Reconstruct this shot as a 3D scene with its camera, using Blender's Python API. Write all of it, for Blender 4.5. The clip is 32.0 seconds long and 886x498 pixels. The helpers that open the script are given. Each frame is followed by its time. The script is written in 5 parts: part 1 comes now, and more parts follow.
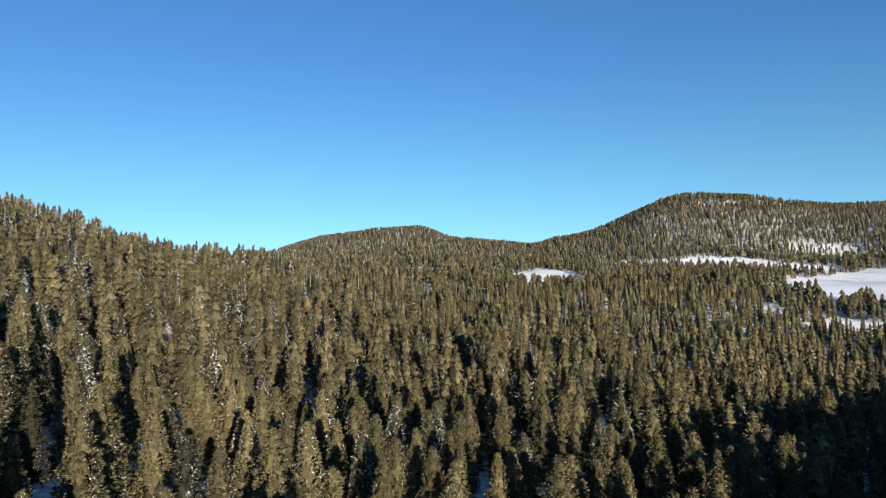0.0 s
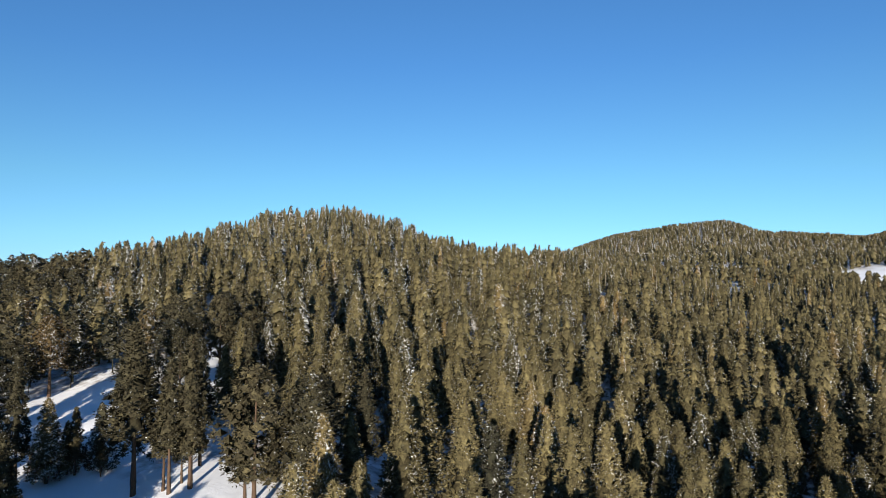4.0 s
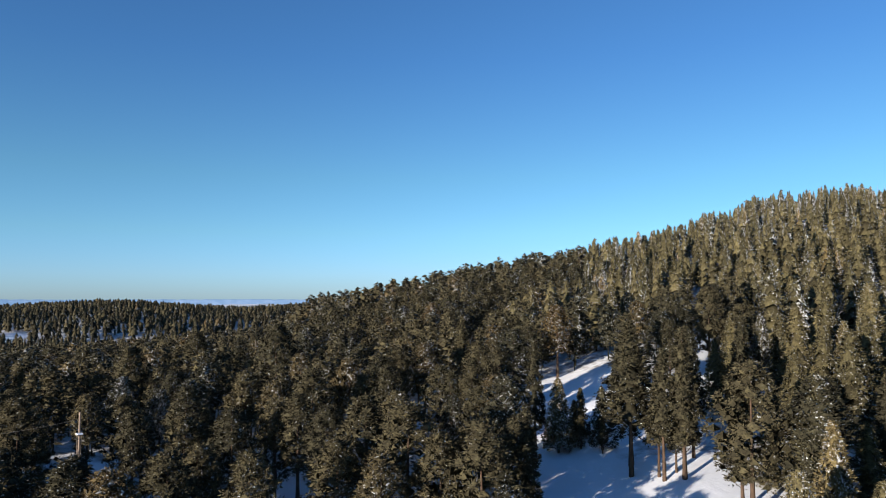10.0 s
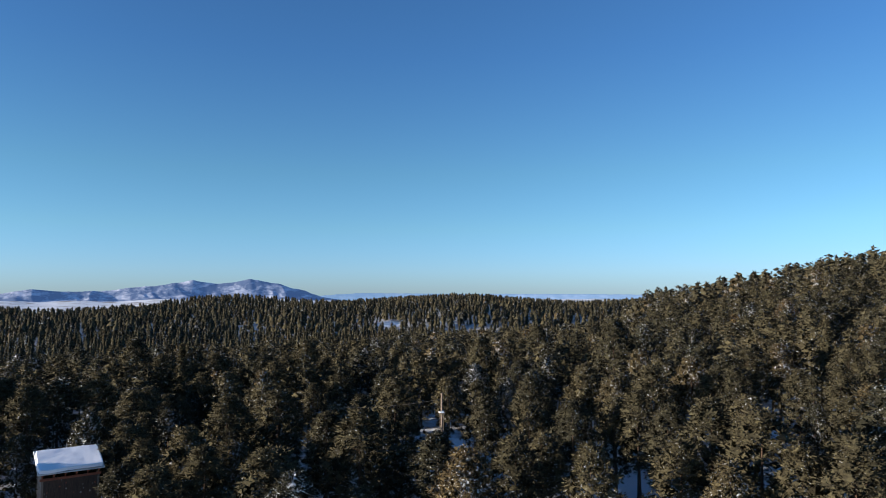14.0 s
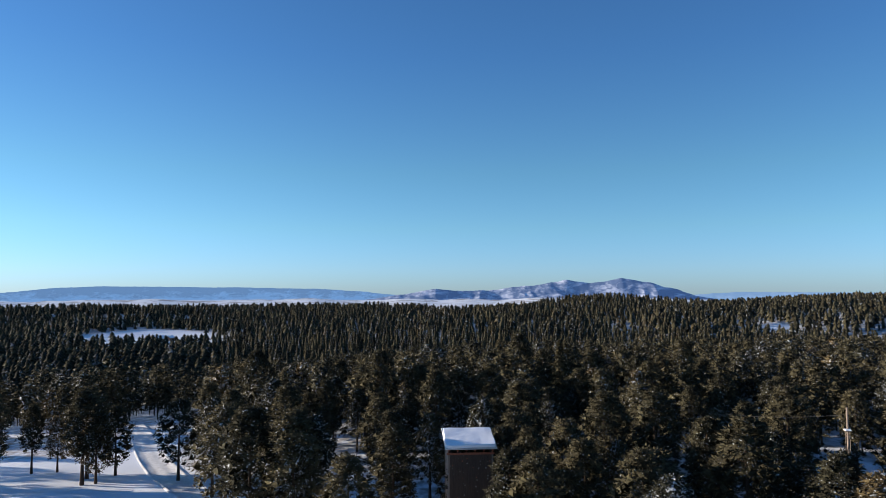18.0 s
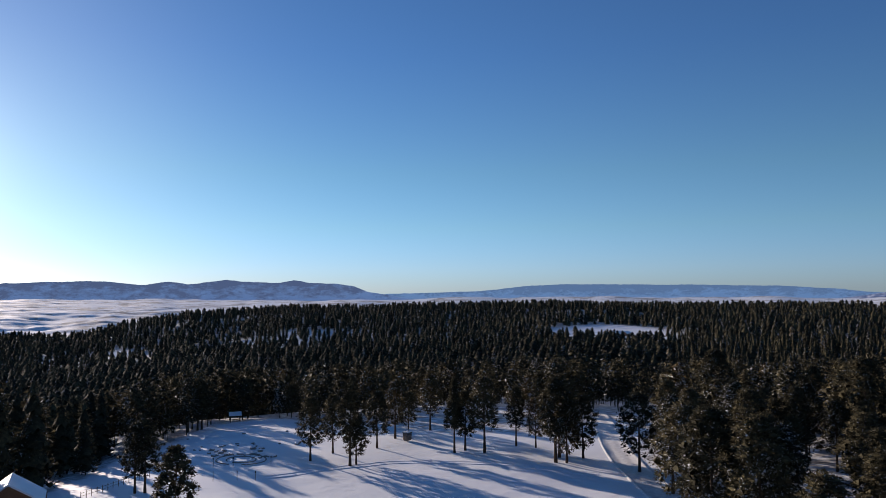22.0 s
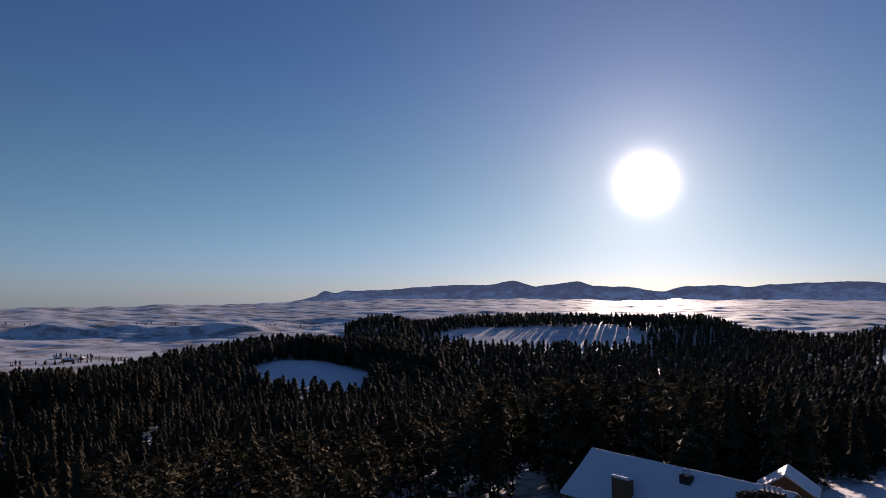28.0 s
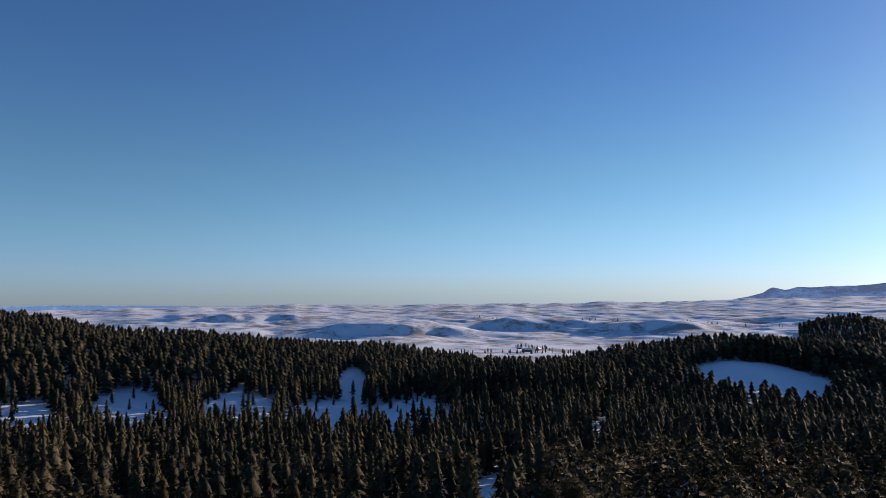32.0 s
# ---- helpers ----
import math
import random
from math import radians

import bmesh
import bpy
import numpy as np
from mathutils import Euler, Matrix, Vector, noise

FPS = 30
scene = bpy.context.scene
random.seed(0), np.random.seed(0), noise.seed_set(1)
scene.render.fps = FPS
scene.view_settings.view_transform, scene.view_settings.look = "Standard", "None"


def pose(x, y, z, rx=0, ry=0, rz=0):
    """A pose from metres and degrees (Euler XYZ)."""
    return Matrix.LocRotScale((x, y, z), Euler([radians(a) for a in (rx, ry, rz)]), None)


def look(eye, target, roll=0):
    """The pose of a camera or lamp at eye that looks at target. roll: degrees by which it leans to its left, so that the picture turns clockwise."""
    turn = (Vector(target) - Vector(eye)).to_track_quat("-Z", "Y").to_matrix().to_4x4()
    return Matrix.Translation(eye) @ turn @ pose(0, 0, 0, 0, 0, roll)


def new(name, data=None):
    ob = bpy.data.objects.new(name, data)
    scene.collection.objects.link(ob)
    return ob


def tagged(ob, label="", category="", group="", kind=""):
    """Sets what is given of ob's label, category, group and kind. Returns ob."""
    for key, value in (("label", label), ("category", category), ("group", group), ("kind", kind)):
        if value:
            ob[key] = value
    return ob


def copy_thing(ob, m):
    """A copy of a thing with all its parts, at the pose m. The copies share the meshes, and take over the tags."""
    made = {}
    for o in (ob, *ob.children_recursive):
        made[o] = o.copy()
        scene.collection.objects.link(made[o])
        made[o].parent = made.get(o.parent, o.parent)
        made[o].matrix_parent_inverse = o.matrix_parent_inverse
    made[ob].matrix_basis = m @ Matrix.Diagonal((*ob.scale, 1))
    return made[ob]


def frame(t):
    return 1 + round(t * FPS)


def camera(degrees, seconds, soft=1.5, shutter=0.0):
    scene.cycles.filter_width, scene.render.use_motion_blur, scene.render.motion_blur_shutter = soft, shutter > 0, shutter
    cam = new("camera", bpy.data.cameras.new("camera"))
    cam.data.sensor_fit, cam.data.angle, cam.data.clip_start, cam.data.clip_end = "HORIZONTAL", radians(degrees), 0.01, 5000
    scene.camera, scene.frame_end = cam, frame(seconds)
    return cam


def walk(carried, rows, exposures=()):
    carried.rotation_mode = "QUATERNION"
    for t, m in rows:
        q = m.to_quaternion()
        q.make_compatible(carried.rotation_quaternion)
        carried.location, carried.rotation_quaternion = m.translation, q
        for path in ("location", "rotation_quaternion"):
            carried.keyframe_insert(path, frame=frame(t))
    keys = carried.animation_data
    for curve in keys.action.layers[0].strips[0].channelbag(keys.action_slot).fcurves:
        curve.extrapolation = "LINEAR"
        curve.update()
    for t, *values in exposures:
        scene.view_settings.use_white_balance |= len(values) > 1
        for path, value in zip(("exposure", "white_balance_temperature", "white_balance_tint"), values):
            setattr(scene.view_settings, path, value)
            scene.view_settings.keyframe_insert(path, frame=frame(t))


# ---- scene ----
# ---- camera: a drone that hovers 36 m over the meadow and turns to its left ----
# seconds, heading (degrees, counter-clockwise from +y), tilt upwards, lean
HEADINGS = (
    (0, -0.000, 4.034, -1.003),
    (0.5, 2.725, 4.076, -0.903),
    (1, 5.648, 4.132, -0.786),
    (1.5, 8.643, 4.190, -0.664),
    (2, 11.648, 4.238, -0.558),
    (2.5, 14.687, 4.270, -0.491),
    (4.5, 27.919, 4.193, -0.433),
    (5, 31.385, 4.038, -0.408),
    (5.5, 34.754, 3.918, -0.394),
    (6, 38.136, 3.828, -0.365),
    (6.5, 41.544, 3.756, -0.295),
    (7, 44.875, 3.706, -0.228),
    (7.5, 48.191, 3.679, -0.170),
    (8, 51.452, 3.703, -0.157),
    (8.5, 54.501, 3.756, -0.150),
    (9, 57.484, 3.818, -0.189),
    (9.5, 60.567, 3.866, -0.201),
    (10, 63.731, 3.878, -0.192),
    (10.5, 67.071, 3.863, -0.137),
    (11, 70.552, 3.804, -0.087),
    (11.5, 73.978, 3.722, -0.062),
    (12, 77.344, 3.633, -0.058),
    (12.5, 80.815, 3.569, -0.067),
    (13, 84.236, 3.527, -0.068),
    (13.5, 87.706, 3.513, -0.055),
    (14, 91.381, 3.516, -0.056),
    (14.5, 95.068, 3.531, -0.080),
    (16.5, 109.837, 3.487, -0.073),
    (17, 113.646, 3.500, -0.122),
    (17.5, 117.698, 3.498, -0.168),
    (18, 121.840, 3.491, -0.199),
    (18.5, 126.244, 3.484, -0.194),
    (19, 130.683, 3.474, -0.176),
    (19.5, 134.985, 3.470, -0.163),
    (20, 139.308, 3.453, -0.191),
    (20.5, 143.891, 3.432, -0.295),
    (21, 148.563, 3.405, -0.371),
    (21.5, 153.439, 3.406, -0.386),
    (22, 158.557, 3.429, -0.310),
    (22.5, 163.553, 3.462, -0.248),
    (23, 168.564, 3.483, -0.203),
    (23.5, 173.553, 3.529, -0.222),
    (24, 178.359, 3.602, -0.246),
    (24.5, 183.266, 3.691, -0.326),
    (25, 188.005, 3.766, -0.346),
    (25.5, 192.828, 3.820, -0.352),
    (27.5, 212.096, 3.810, -0.308),
    (28, 216.849, 3.829, -0.333),
    (28.5, 221.611, 3.836, -0.343),
    (29, 226.322, 3.832, -0.297),
    (29.5, 231.271, 3.828, -0.264),
    (30, 235.578, 3.833, -0.266),
    (30.5, 239.662, 3.845, -0.316),
    (31, 243.822, 3.848, -0.364),
    (31.5, 248.066, 3.850, -0.398),
    (32, 252.469, 3.850, -0.448),
)
EYE = (0.0, 0.0, 36.0)
cam = camera(66.11, 32.0, soft=0.7)
walk(cam, [(t, pose(*EYE, 90 + tilt, 0, heading) @ pose(0, 0, 0, 0, 0, lean)) for t, heading, tilt, lean in HEADINGS],
     exposures=((0, 1.36, 6700, 6), (6, 1.33, 6600, 8), (13, 1.35, 6500, 10), (17, 1.42, 6500, 10), (19, 1.32, 6500, 10), (21, 1.06, 6600, 14), (23, 0.5, 6950, 23), (25.5, 0.05, 7150, 30), (28, 0.05, 7150, 30),
                (30, 0.58, 7000, 29), (32, 0.9, 6800, 20)))

# ---- light: low winter sun in a clear sky ----
SUN_HEADING, SUN_HEIGHT = 200.1, 9.0


def way(bearing):
    """Unit vector on the ground for a bearing in degrees, counter-clockwise from +y."""
    return Vector((-math.sin(radians(bearing)), math.cos(radians(bearing)), 0))


SUN_WAY = way(SUN_HEADING) * math.cos(radians(SUN_HEIGHT)) + Vector((0, 0, math.sin(radians(SUN_HEIGHT))))
world = bpy.data.worlds.new("winter_sky")
scene.world = world
world.use_nodes = True
wn, wl = world.node_tree.nodes, world.node_tree.links
wn.clear()
sky = wn.new("ShaderNodeTexSky")
sky.sky_type, sky.sun_disc = "NISHITA", False
sky.sun_elevation, sky.sun_rotation = radians(SUN_HEIGHT), radians(-SUN_HEADING)
sky.altitude, sky.air_density, sky.dust_density, sky.ozone_density = 1400, 1.0, 0.3, 2.5
sky_bg = wn.new("ShaderNodeBackground")
sky_bg.inputs["Strength"].default_value = 0.05
# the sun's own disc and the bright air round it
coord = wn.new("ShaderNodeTexCoord")
dot = wn.new("ShaderNodeVectorMath")
dot.operation = "DOT_PRODUCT"
dot.inputs[1].default_value = SUN_WAY
wl.new(coord.outputs["Generated"], dot.inputs[0])
angle = wn.new("ShaderNodeMath")
angle.operation = "ARCCOSINE"
wl.new(dot.outputs["Value"], angle.inputs[0])


def falloff(width, strength):
    """exp(-(angle / width)^2) * strength, width in degrees."""
    a = wn.new("ShaderNodeMath")
    a.operation = "DIVIDE"
    a.inputs[1].default_value = radians(width)
    wl.new(angle.outputs[0], a.inputs[0])
    b = wn.new("ShaderNodeMath")
    b.operation = "POWER"
    b.inputs[1].default_value = 2
    wl.new(a.outputs[0], b.inputs[0])
    c = wn.new("ShaderNodeMath")
    c.operation = "MULTIPLY"
    c.inputs[1].default_value = -1
    wl.new(b.outputs[0], c.inputs[0])
    d = wn.new("ShaderNodeMath")
    d.operation = "EXPONENT"
    wl.new(c.outputs[0], d.inputs[0])
    e = wn.new("ShaderNodeMath")
    e.operation = "MULTIPLY"
    e.inputs[1].default_value = strength
    wl.new(d.outputs[0], e.inputs[0])
    return e


glow = wn.new("ShaderNodeMath")
glow.operation = "ADD"
wl.new(falloff(1.75, 2.6).outputs[0], glow.inputs[0])
wl.new(falloff(6.0, 0.22).outputs[0], glow.inputs[1])
glow_bg = wn.new("ShaderNodeBackground")
glow_bg.inputs["Color"].default_value = (1.0, 0.97, 0.92, 1)
wide_glow = wn.new("ShaderNodeMath")
wide_glow.operation = "ADD"
wl.new(glow.outputs[0], wide_glow.inputs[0])
wl.new(falloff(17.0, 0.1).outputs[0], wide_glow.inputs[1])
wl.new(wide_glow.outputs[0], glow_bg.inputs["Strength"])
both = wn.new("ShaderNodeAddShader")
# clear cold air: the low sky is paler blue than the model's
rise = wn.new("ShaderNodeSeparateXYZ")
wl.new(coord.outputs["Generated"], rise.inputs[0])
air = wn.new("ShaderNodeValToRGB")
for _ in range(4):
    air.color_ramp.elements.new(0.5)
for e, (place, colour) in zip(air.color_ramp.elements, ((0.0, (0.69, 1.04, 1.95)), (0.03, (0.788, 1.14, 1.91)), (0.09, (0.844, 1.22, 1.54)), (0.17, (0.812, 1.22, 1.4)),
                                                        (0.33, (0.666, 1.1, 1.5)), (1.0, (0.609, 1.02, 1.46)))):
    e.position, e.color = place, (*colour, 1)
wl.new(rise.outputs["Z"], air.inputs[0])
clear = wn.new("ShaderNodeMix")
clear.data_type, clear.blend_type = "RGBA", "MULTIPLY"
clear.inputs[0].default_value = 1.0
wl.new(sky.outputs[0], clear.inputs[6])
wl.new(air.outputs[0], clear.inputs[7])
wl.new(clear.outputs[2], sky_bg.inputs["Color"])
wl.new(sky_bg.outputs[0], both.inputs[0])
wl.new(glow_bg.outputs[0], both.inputs[1])
wl.new(both.outputs[0], wn.new("ShaderNodeOutputWorld").inputs["Surface"])

sun = new("sun", bpy.data.lights.new("sun", "SUN"))
sun.data.energy, sun.data.angle, sun.data.color = 4.2, radians(0.53), (1.0, 0.89, 0.77)
sun.matrix_world = look((0, 0, 300), Vector((0, 0, 300)) - SUN_WAY)


# ---- materials ----
def material(name, roughness=0.8, specular=0.3):
    """An empty node material: the tree, its nodes' maker, its linker and the shader."""
    m = bpy.data.materials.new(name)
    m.use_nodes = True
    nodes, links = m.node_tree.nodes, m.node_tree.links
    shader = nodes["Principled BSDF"]
    shader.inputs["Roughness"].default_value = roughness
    shader.inputs["Specular IOR Level"].default_value = specular
    return m, nodes, links, shader


def noise_node(nodes, links, scale, detail=4.0, rough=0.6, stretch=None):
    c = nodes.new("ShaderNodeTexCoord")
    n = nodes.new("ShaderNodeTexNoise")
    n.inputs["Scale"].default_value, n.inputs["Detail"].default_value, n.inputs["Roughness"].default_value = scale, detail, rough
    if stretch:
        s = nodes.new("ShaderNodeMapping")
        s.inputs["Scale"].default_value = stretch
        links.new(c.outputs["Object"], s.inputs["Vector"])
        links.new(s.outputs[0], n.inputs["Vector"])
    else:
        links.new(c.outputs["Object"], n.inputs["Vector"])
    return n.outputs["Fac"]


def ramp(nodes, links, source, *stops):
    r = nodes.new("ShaderNodeValToRGB")
    while len(r.color_ramp.elements) < len(stops):
        r.color_ramp.elements.new(0.5)
    for e, (place, colour) in zip(r.color_ramp.elements, stops):
        e.position, e.color = place, (*colour, 1) if len(colour) == 3 else colour
    links.new(source, r.inputs[0])
    return r.outputs[0]


def mix(nodes, links, factor, a, b, kind="MIX"):
    m = nodes.new("ShaderNodeMix")
    m.data_type, m.blend_type = "RGBA", kind
    for value, socket in ((factor, m.inputs[0]), (a, m.inputs[6]), (b, m.inputs[7])):
        if isinstance(value, bpy.types.NodeSocket):
            links.new(value, socket)
        elif socket.type == "RGBA":
            socket.default_value = (*value, 1)
        else:
            socket.default_value = value
    return m.outputs[2]


def bump(nodes, links, height, strength, distance, shader):
    b = nodes.new("ShaderNodeBump")
    b.inputs["Strength"].default_value, b.inputs["Distance"].default_value = strength, distance
    links.new(height, b.inputs["Height"])
    links.new(b.outputs[0], shader.inputs["Normal"])


def foliage(name, dark, light, snow):
    """Needles: two greens mixed by clump and by tree, with snow caught on what faces up."""
    m, nodes, links, shader = material(name, 0.85, 0.04)
    tint = nodes.new("ShaderNodeAttribute")
    tint.attribute_name = "tint"
    info = nodes.new("ShaderNodeObjectInfo")
    add = nodes.new("ShaderNodeMath")
    add.operation = "ADD"
    links.new(tint.outputs["Fac"], add.inputs[0])
    links.new(info.outputs["Random"], add.inputs[1])
    wrap = nodes.new("ShaderNodeMath")
    wrap.operation = "FRACT"
    links.new(add.outputs[0], wrap.inputs[0])
    whole = ramp(nodes, links, wrap.outputs[0], (0.0, dark), (0.8, light), (0.93, light), (1.0, (light[0] * 1.15, light[1] * 0.95, light[2] * 0.8)))
    island = nodes.new("ShaderNodeNewGeometry")
    clump = ramp(nodes, links, island.outputs["Random Per Island"], (0.0, (0.58, 0.58, 0.62)), (1.0, (1.46, 1.45, 1.38)))
    green = mix(nodes, links, 1.0, whole, clump, "MULTIPLY")
    # tufts of needles; the shade of the hollows between them is put into the colour
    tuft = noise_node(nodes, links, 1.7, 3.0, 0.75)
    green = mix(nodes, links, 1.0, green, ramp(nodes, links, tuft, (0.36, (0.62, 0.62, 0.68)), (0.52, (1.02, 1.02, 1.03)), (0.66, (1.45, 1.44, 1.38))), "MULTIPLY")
    bump(nodes, links, tuft, 0.35, 0.35, shader)
    # snow lies in flecks on the upper sides, thickly on some trees
    split = nodes.new("ShaderNodeSeparateXYZ")
    links.new(island.outputs["True Normal"], split.inputs[0])
    up = nodes.new("ShaderNodeMath")
    up.operation = "ABSOLUTE"
    links.new(split.outputs["Z"], up.inputs[0])
    fleck = noise_node(nodes, links, 2.3, 3.0, 0.75)
    lean = nodes.new("ShaderNodeMath")
    lean.operation = "MULTIPLY_ADD"
    links.new(up.outputs[0], lean.inputs[0])
    lean.inputs[1].default_value, lean.inputs[2].default_value = 0.2, 0.88
    # the storm has plastered the crowns' eastern sides
    blown = nodes.new("ShaderNodeVectorMath")
    blown.operation = "DOT_PRODUCT"
    links.new(island.outputs["Normal"], blown.inputs[0])
    blown.inputs[1].default_value = (0.93, 0.33, 0.0)
    drift = nodes.new("ShaderNodeMath")
    drift.operation = "MULTIPLY_ADD"
    links.new(blown.outputs["Value"], drift.inputs[0])
    drift.inputs[1].default_value = 0.24
    links.new(lean.outputs[0], drift.inputs[2])
    both_ = nodes.new("ShaderNodeMath")
    both_.operation = "MULTIPLY"
    links.new(drift.outputs[0], both_.inputs[0])
    links.new(fleck, both_.inputs[1])
    spread = nodes.new("ShaderNodeMath")
    spread.operation = "MULTIPLY"
    links.new(both_.outputs[0], spread.inputs[0])
    laden = ramp(nodes, links, wrap.outputs[0], (0.0, (1.2, 1.2, 1.2)), (0.1, (1.14, 1.14, 1.14)), (0.18, (1.05, 1.05, 1.05)), (0.7, (1.0, 1.0, 1.0)), (0.88, (1.07, 1.07, 1.07)), (1.0, (1.17, 1.17, 1.17)))
    # hoar frost lies thicker on the heights
    place = nodes.new("ShaderNodeSeparateXYZ")
    links.new(island.outputs["Position"], place.inputs[0])
    frost = nodes.new("ShaderNodeMapRange")
    links.new(place.outputs["Z"], frost.inputs["Value"])
    for socket, value in (("From Min", 55), ("From Max", 120), ("To Min", 0.0), ("To Max", 0.1)):
        frost.inputs[socket].default_value = value
    heavier = nodes.new("ShaderNodeMath")
    heavier.operation = "ADD"
    links.new(laden, heavier.inputs[0])
    links.new(frost.outputs[0], heavier.inputs[1])
    links.new(heavier.outputs[0], spread.inputs[1])
    white = ramp(nodes, links, spread.outputs[0], (snow, (0, 0, 0)), (snow + 0.05, (1, 1, 1)))
    colour = mix(nodes, links, white, green, (0.74, 0.76, 0.8))
    links.new(colour, shader.inputs["Base Color"])
    # thin needles let a little light through
    thin, blend = nodes.new("ShaderNodeBsdfTranslucent"), nodes.new("ShaderNodeMixShader")
    links.new(colour, thin.inputs["Color"])
    blend.inputs[0].default_value = 0.18
    links.new(shader.outputs[0], blend.inputs[1])
    links.new(thin.outputs[0], blend.inputs[2])
    links.new(blend.outputs[0], nodes["Material Output"].inputs["Surface"])
    return m


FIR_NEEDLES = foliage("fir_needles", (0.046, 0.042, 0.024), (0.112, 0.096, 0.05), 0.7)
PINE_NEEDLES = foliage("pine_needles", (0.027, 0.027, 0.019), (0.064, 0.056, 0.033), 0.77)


def bark_material(name, dark, light):
    m, nodes, links, shader = material(name, 0.9, 0.1)
    n = noise_node(nodes, links, 5.0, 5, 0.7, (1, 1, 0.2))
    links.new(ramp(nodes, links, n, (0.3, dark), (0.7, light)), shader.inputs["Base Color"])
    bump(nodes, links, n, 0.6, 0.05, shader)
    return m


FIR_BARK = bark_material("fir_bark", (0.035, 0.028, 0.023), (0.1, 0.08, 0.062))
PINE_BARK = bark_material("pine_bark", (0.035, 0.025, 0.018), (0.1, 0.066, 0.046))


def snow_ground():
    m, nodes, links, shader = material("snow_ground", 0.65, 0.35)
    big = noise_node(nodes, links, 0.012, 5, 0.6)
    small = noise_node(nodes, links, 0.35, 5, 0.65)
    tone = ramp(nodes, links, big, (0.35, (0.74, 0.77, 0.79)), (0.65, (0.8, 0.82, 0.86)))
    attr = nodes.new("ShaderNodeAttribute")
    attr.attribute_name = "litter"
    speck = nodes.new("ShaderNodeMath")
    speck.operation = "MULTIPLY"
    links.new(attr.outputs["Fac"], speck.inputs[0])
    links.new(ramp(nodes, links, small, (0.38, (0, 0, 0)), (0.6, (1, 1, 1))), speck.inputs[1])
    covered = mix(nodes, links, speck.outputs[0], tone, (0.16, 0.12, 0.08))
    # grass and sage show through out on the plain
    plain = nodes.new("ShaderNodeAttribute")
    plain.attribute_name = "plain"
    sage = nodes.new("ShaderNodeMath")
    sage.operation = "MULTIPLY"
    links.new(plain.outputs["Fac"], sage.inputs[0])
    links.new(ramp(nodes, links, noise_node(nodes, links, 0.008, 10, 0.76), (0.5, (0, 0, 0)), (0.575, (1, 1, 1))), sage.inputs[1])
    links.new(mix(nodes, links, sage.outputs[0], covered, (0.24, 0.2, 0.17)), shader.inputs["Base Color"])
    bump(nodes, links, small, 0.35, 0.4, shader)
    return m


SNOW_GROUND = snow_ground()


def simple(name, dark, light, scale=3.0, roughness=0.8, relief=0.02, stretch=None, specular=0.3):
    m, nodes, links, shader = material(name, roughness, specular)
    n = noise_node(nodes, links, scale, 6, 0.65, stretch)
    links.new(ramp(nodes, links, n, (0.3, dark), (0.7, light)), shader.inputs["Base Color"])
    bump(nodes, links, n, 0.5, relief, shader)
    return m


SNOW = simple("packed_snow", (0.75, 0.78, 0.82), (0.82, 0.84, 0.87), 0.8, 0.6, 0.06)
DARK_WOOD = simple("dark_stained_boards", (0.035, 0.022, 0.016), (0.085, 0.055, 0.038), 3, 0.8, 0.02, (6, 6, 0.4))
LOG_WOOD = simple("brown_log_wood", (0.11, 0.055, 0.028), (0.22, 0.115, 0.06), 3, 0.7, 0.02, (0.5, 5, 5))
RED_WOOD = simple("red_stained_wood", (0.16, 0.045, 0.025), (0.3, 0.1, 0.05), 4, 0.7, 0.01)
STONE = simple("field_stone", (0.16, 0.14, 0.12), (0.34, 0.31, 0.28), 2.5, 0.85, 0.05)
METAL = simple("galvanised_metal", (0.4, 0.41, 0.42), (0.6, 0.61, 0.62), 8, 0.35, 0.002)
DARK_METAL = simple("dark_painted_metal", (0.03, 0.03, 0.032), (0.07, 0.07, 0.07), 8, 0.5, 0.002)
POLE_WOOD = simple("weathered_pole_wood", (0.12, 0.09, 0.07), (0.24, 0.19, 0.15), 3, 0.85, 0.01, (5, 5, 0.4))
GLASS, _gn, _gl, _gs = material("window_glass", 0.08, 0.6)
_gs.inputs["Base Color"].default_value = (0.02, 0.025, 0.03, 1)


# ---- helpers for things ----
def part(name, bm, mat, parent=None, label=""):
    """Links a bmesh as one mesh object, under parent if there is one."""
    data = bpy.data.meshes.new(name)
    bm.to_mesh(data)
    bm.free()
    data.materials.append(mat)
    ob = new(name, data)
    ob.parent = parent
    if label:
        ob["label"] = label
    return ob


def mesh_from(name, verts, tris, mat, tint=None, normals=None):
    """A mesh from arrays of corners and triangles."""
    data = bpy.data.meshes.new(name)
    data.vertices.add(len(verts))
    data.vertices.foreach_set("co", np.asarray(verts, np.float32).ravel())
    n = len(tris)
    data.loops.add(3 * n)
    data.loops.foreach_set("vertex_index", np.asarray(tris, np.int32).ravel())
    data.polygons.add(n)
    data.polygons.foreach_set("loop_start", np.arange(0, 3 * n, 3, dtype=np.int32))
    if tint is not None:
        data.attributes.new("tint", "FLOAT", "POINT").data.foreach_set("value", np.asarray(tint, np.float32))
    if normals is not None:
        # soft shading: each blade is lit like the side of the crown on which it grows
        data.attributes.new("custom_normal", "FLOAT_VECTOR", "POINT").data.foreach_set("vector", np.asarray(normals, np.float32).ravel())
        data.polygons.foreach_set("use_smooth", np.ones(n, bool))
    data.update(calc_edges=True)
    data.materials.append(mat)
    return data


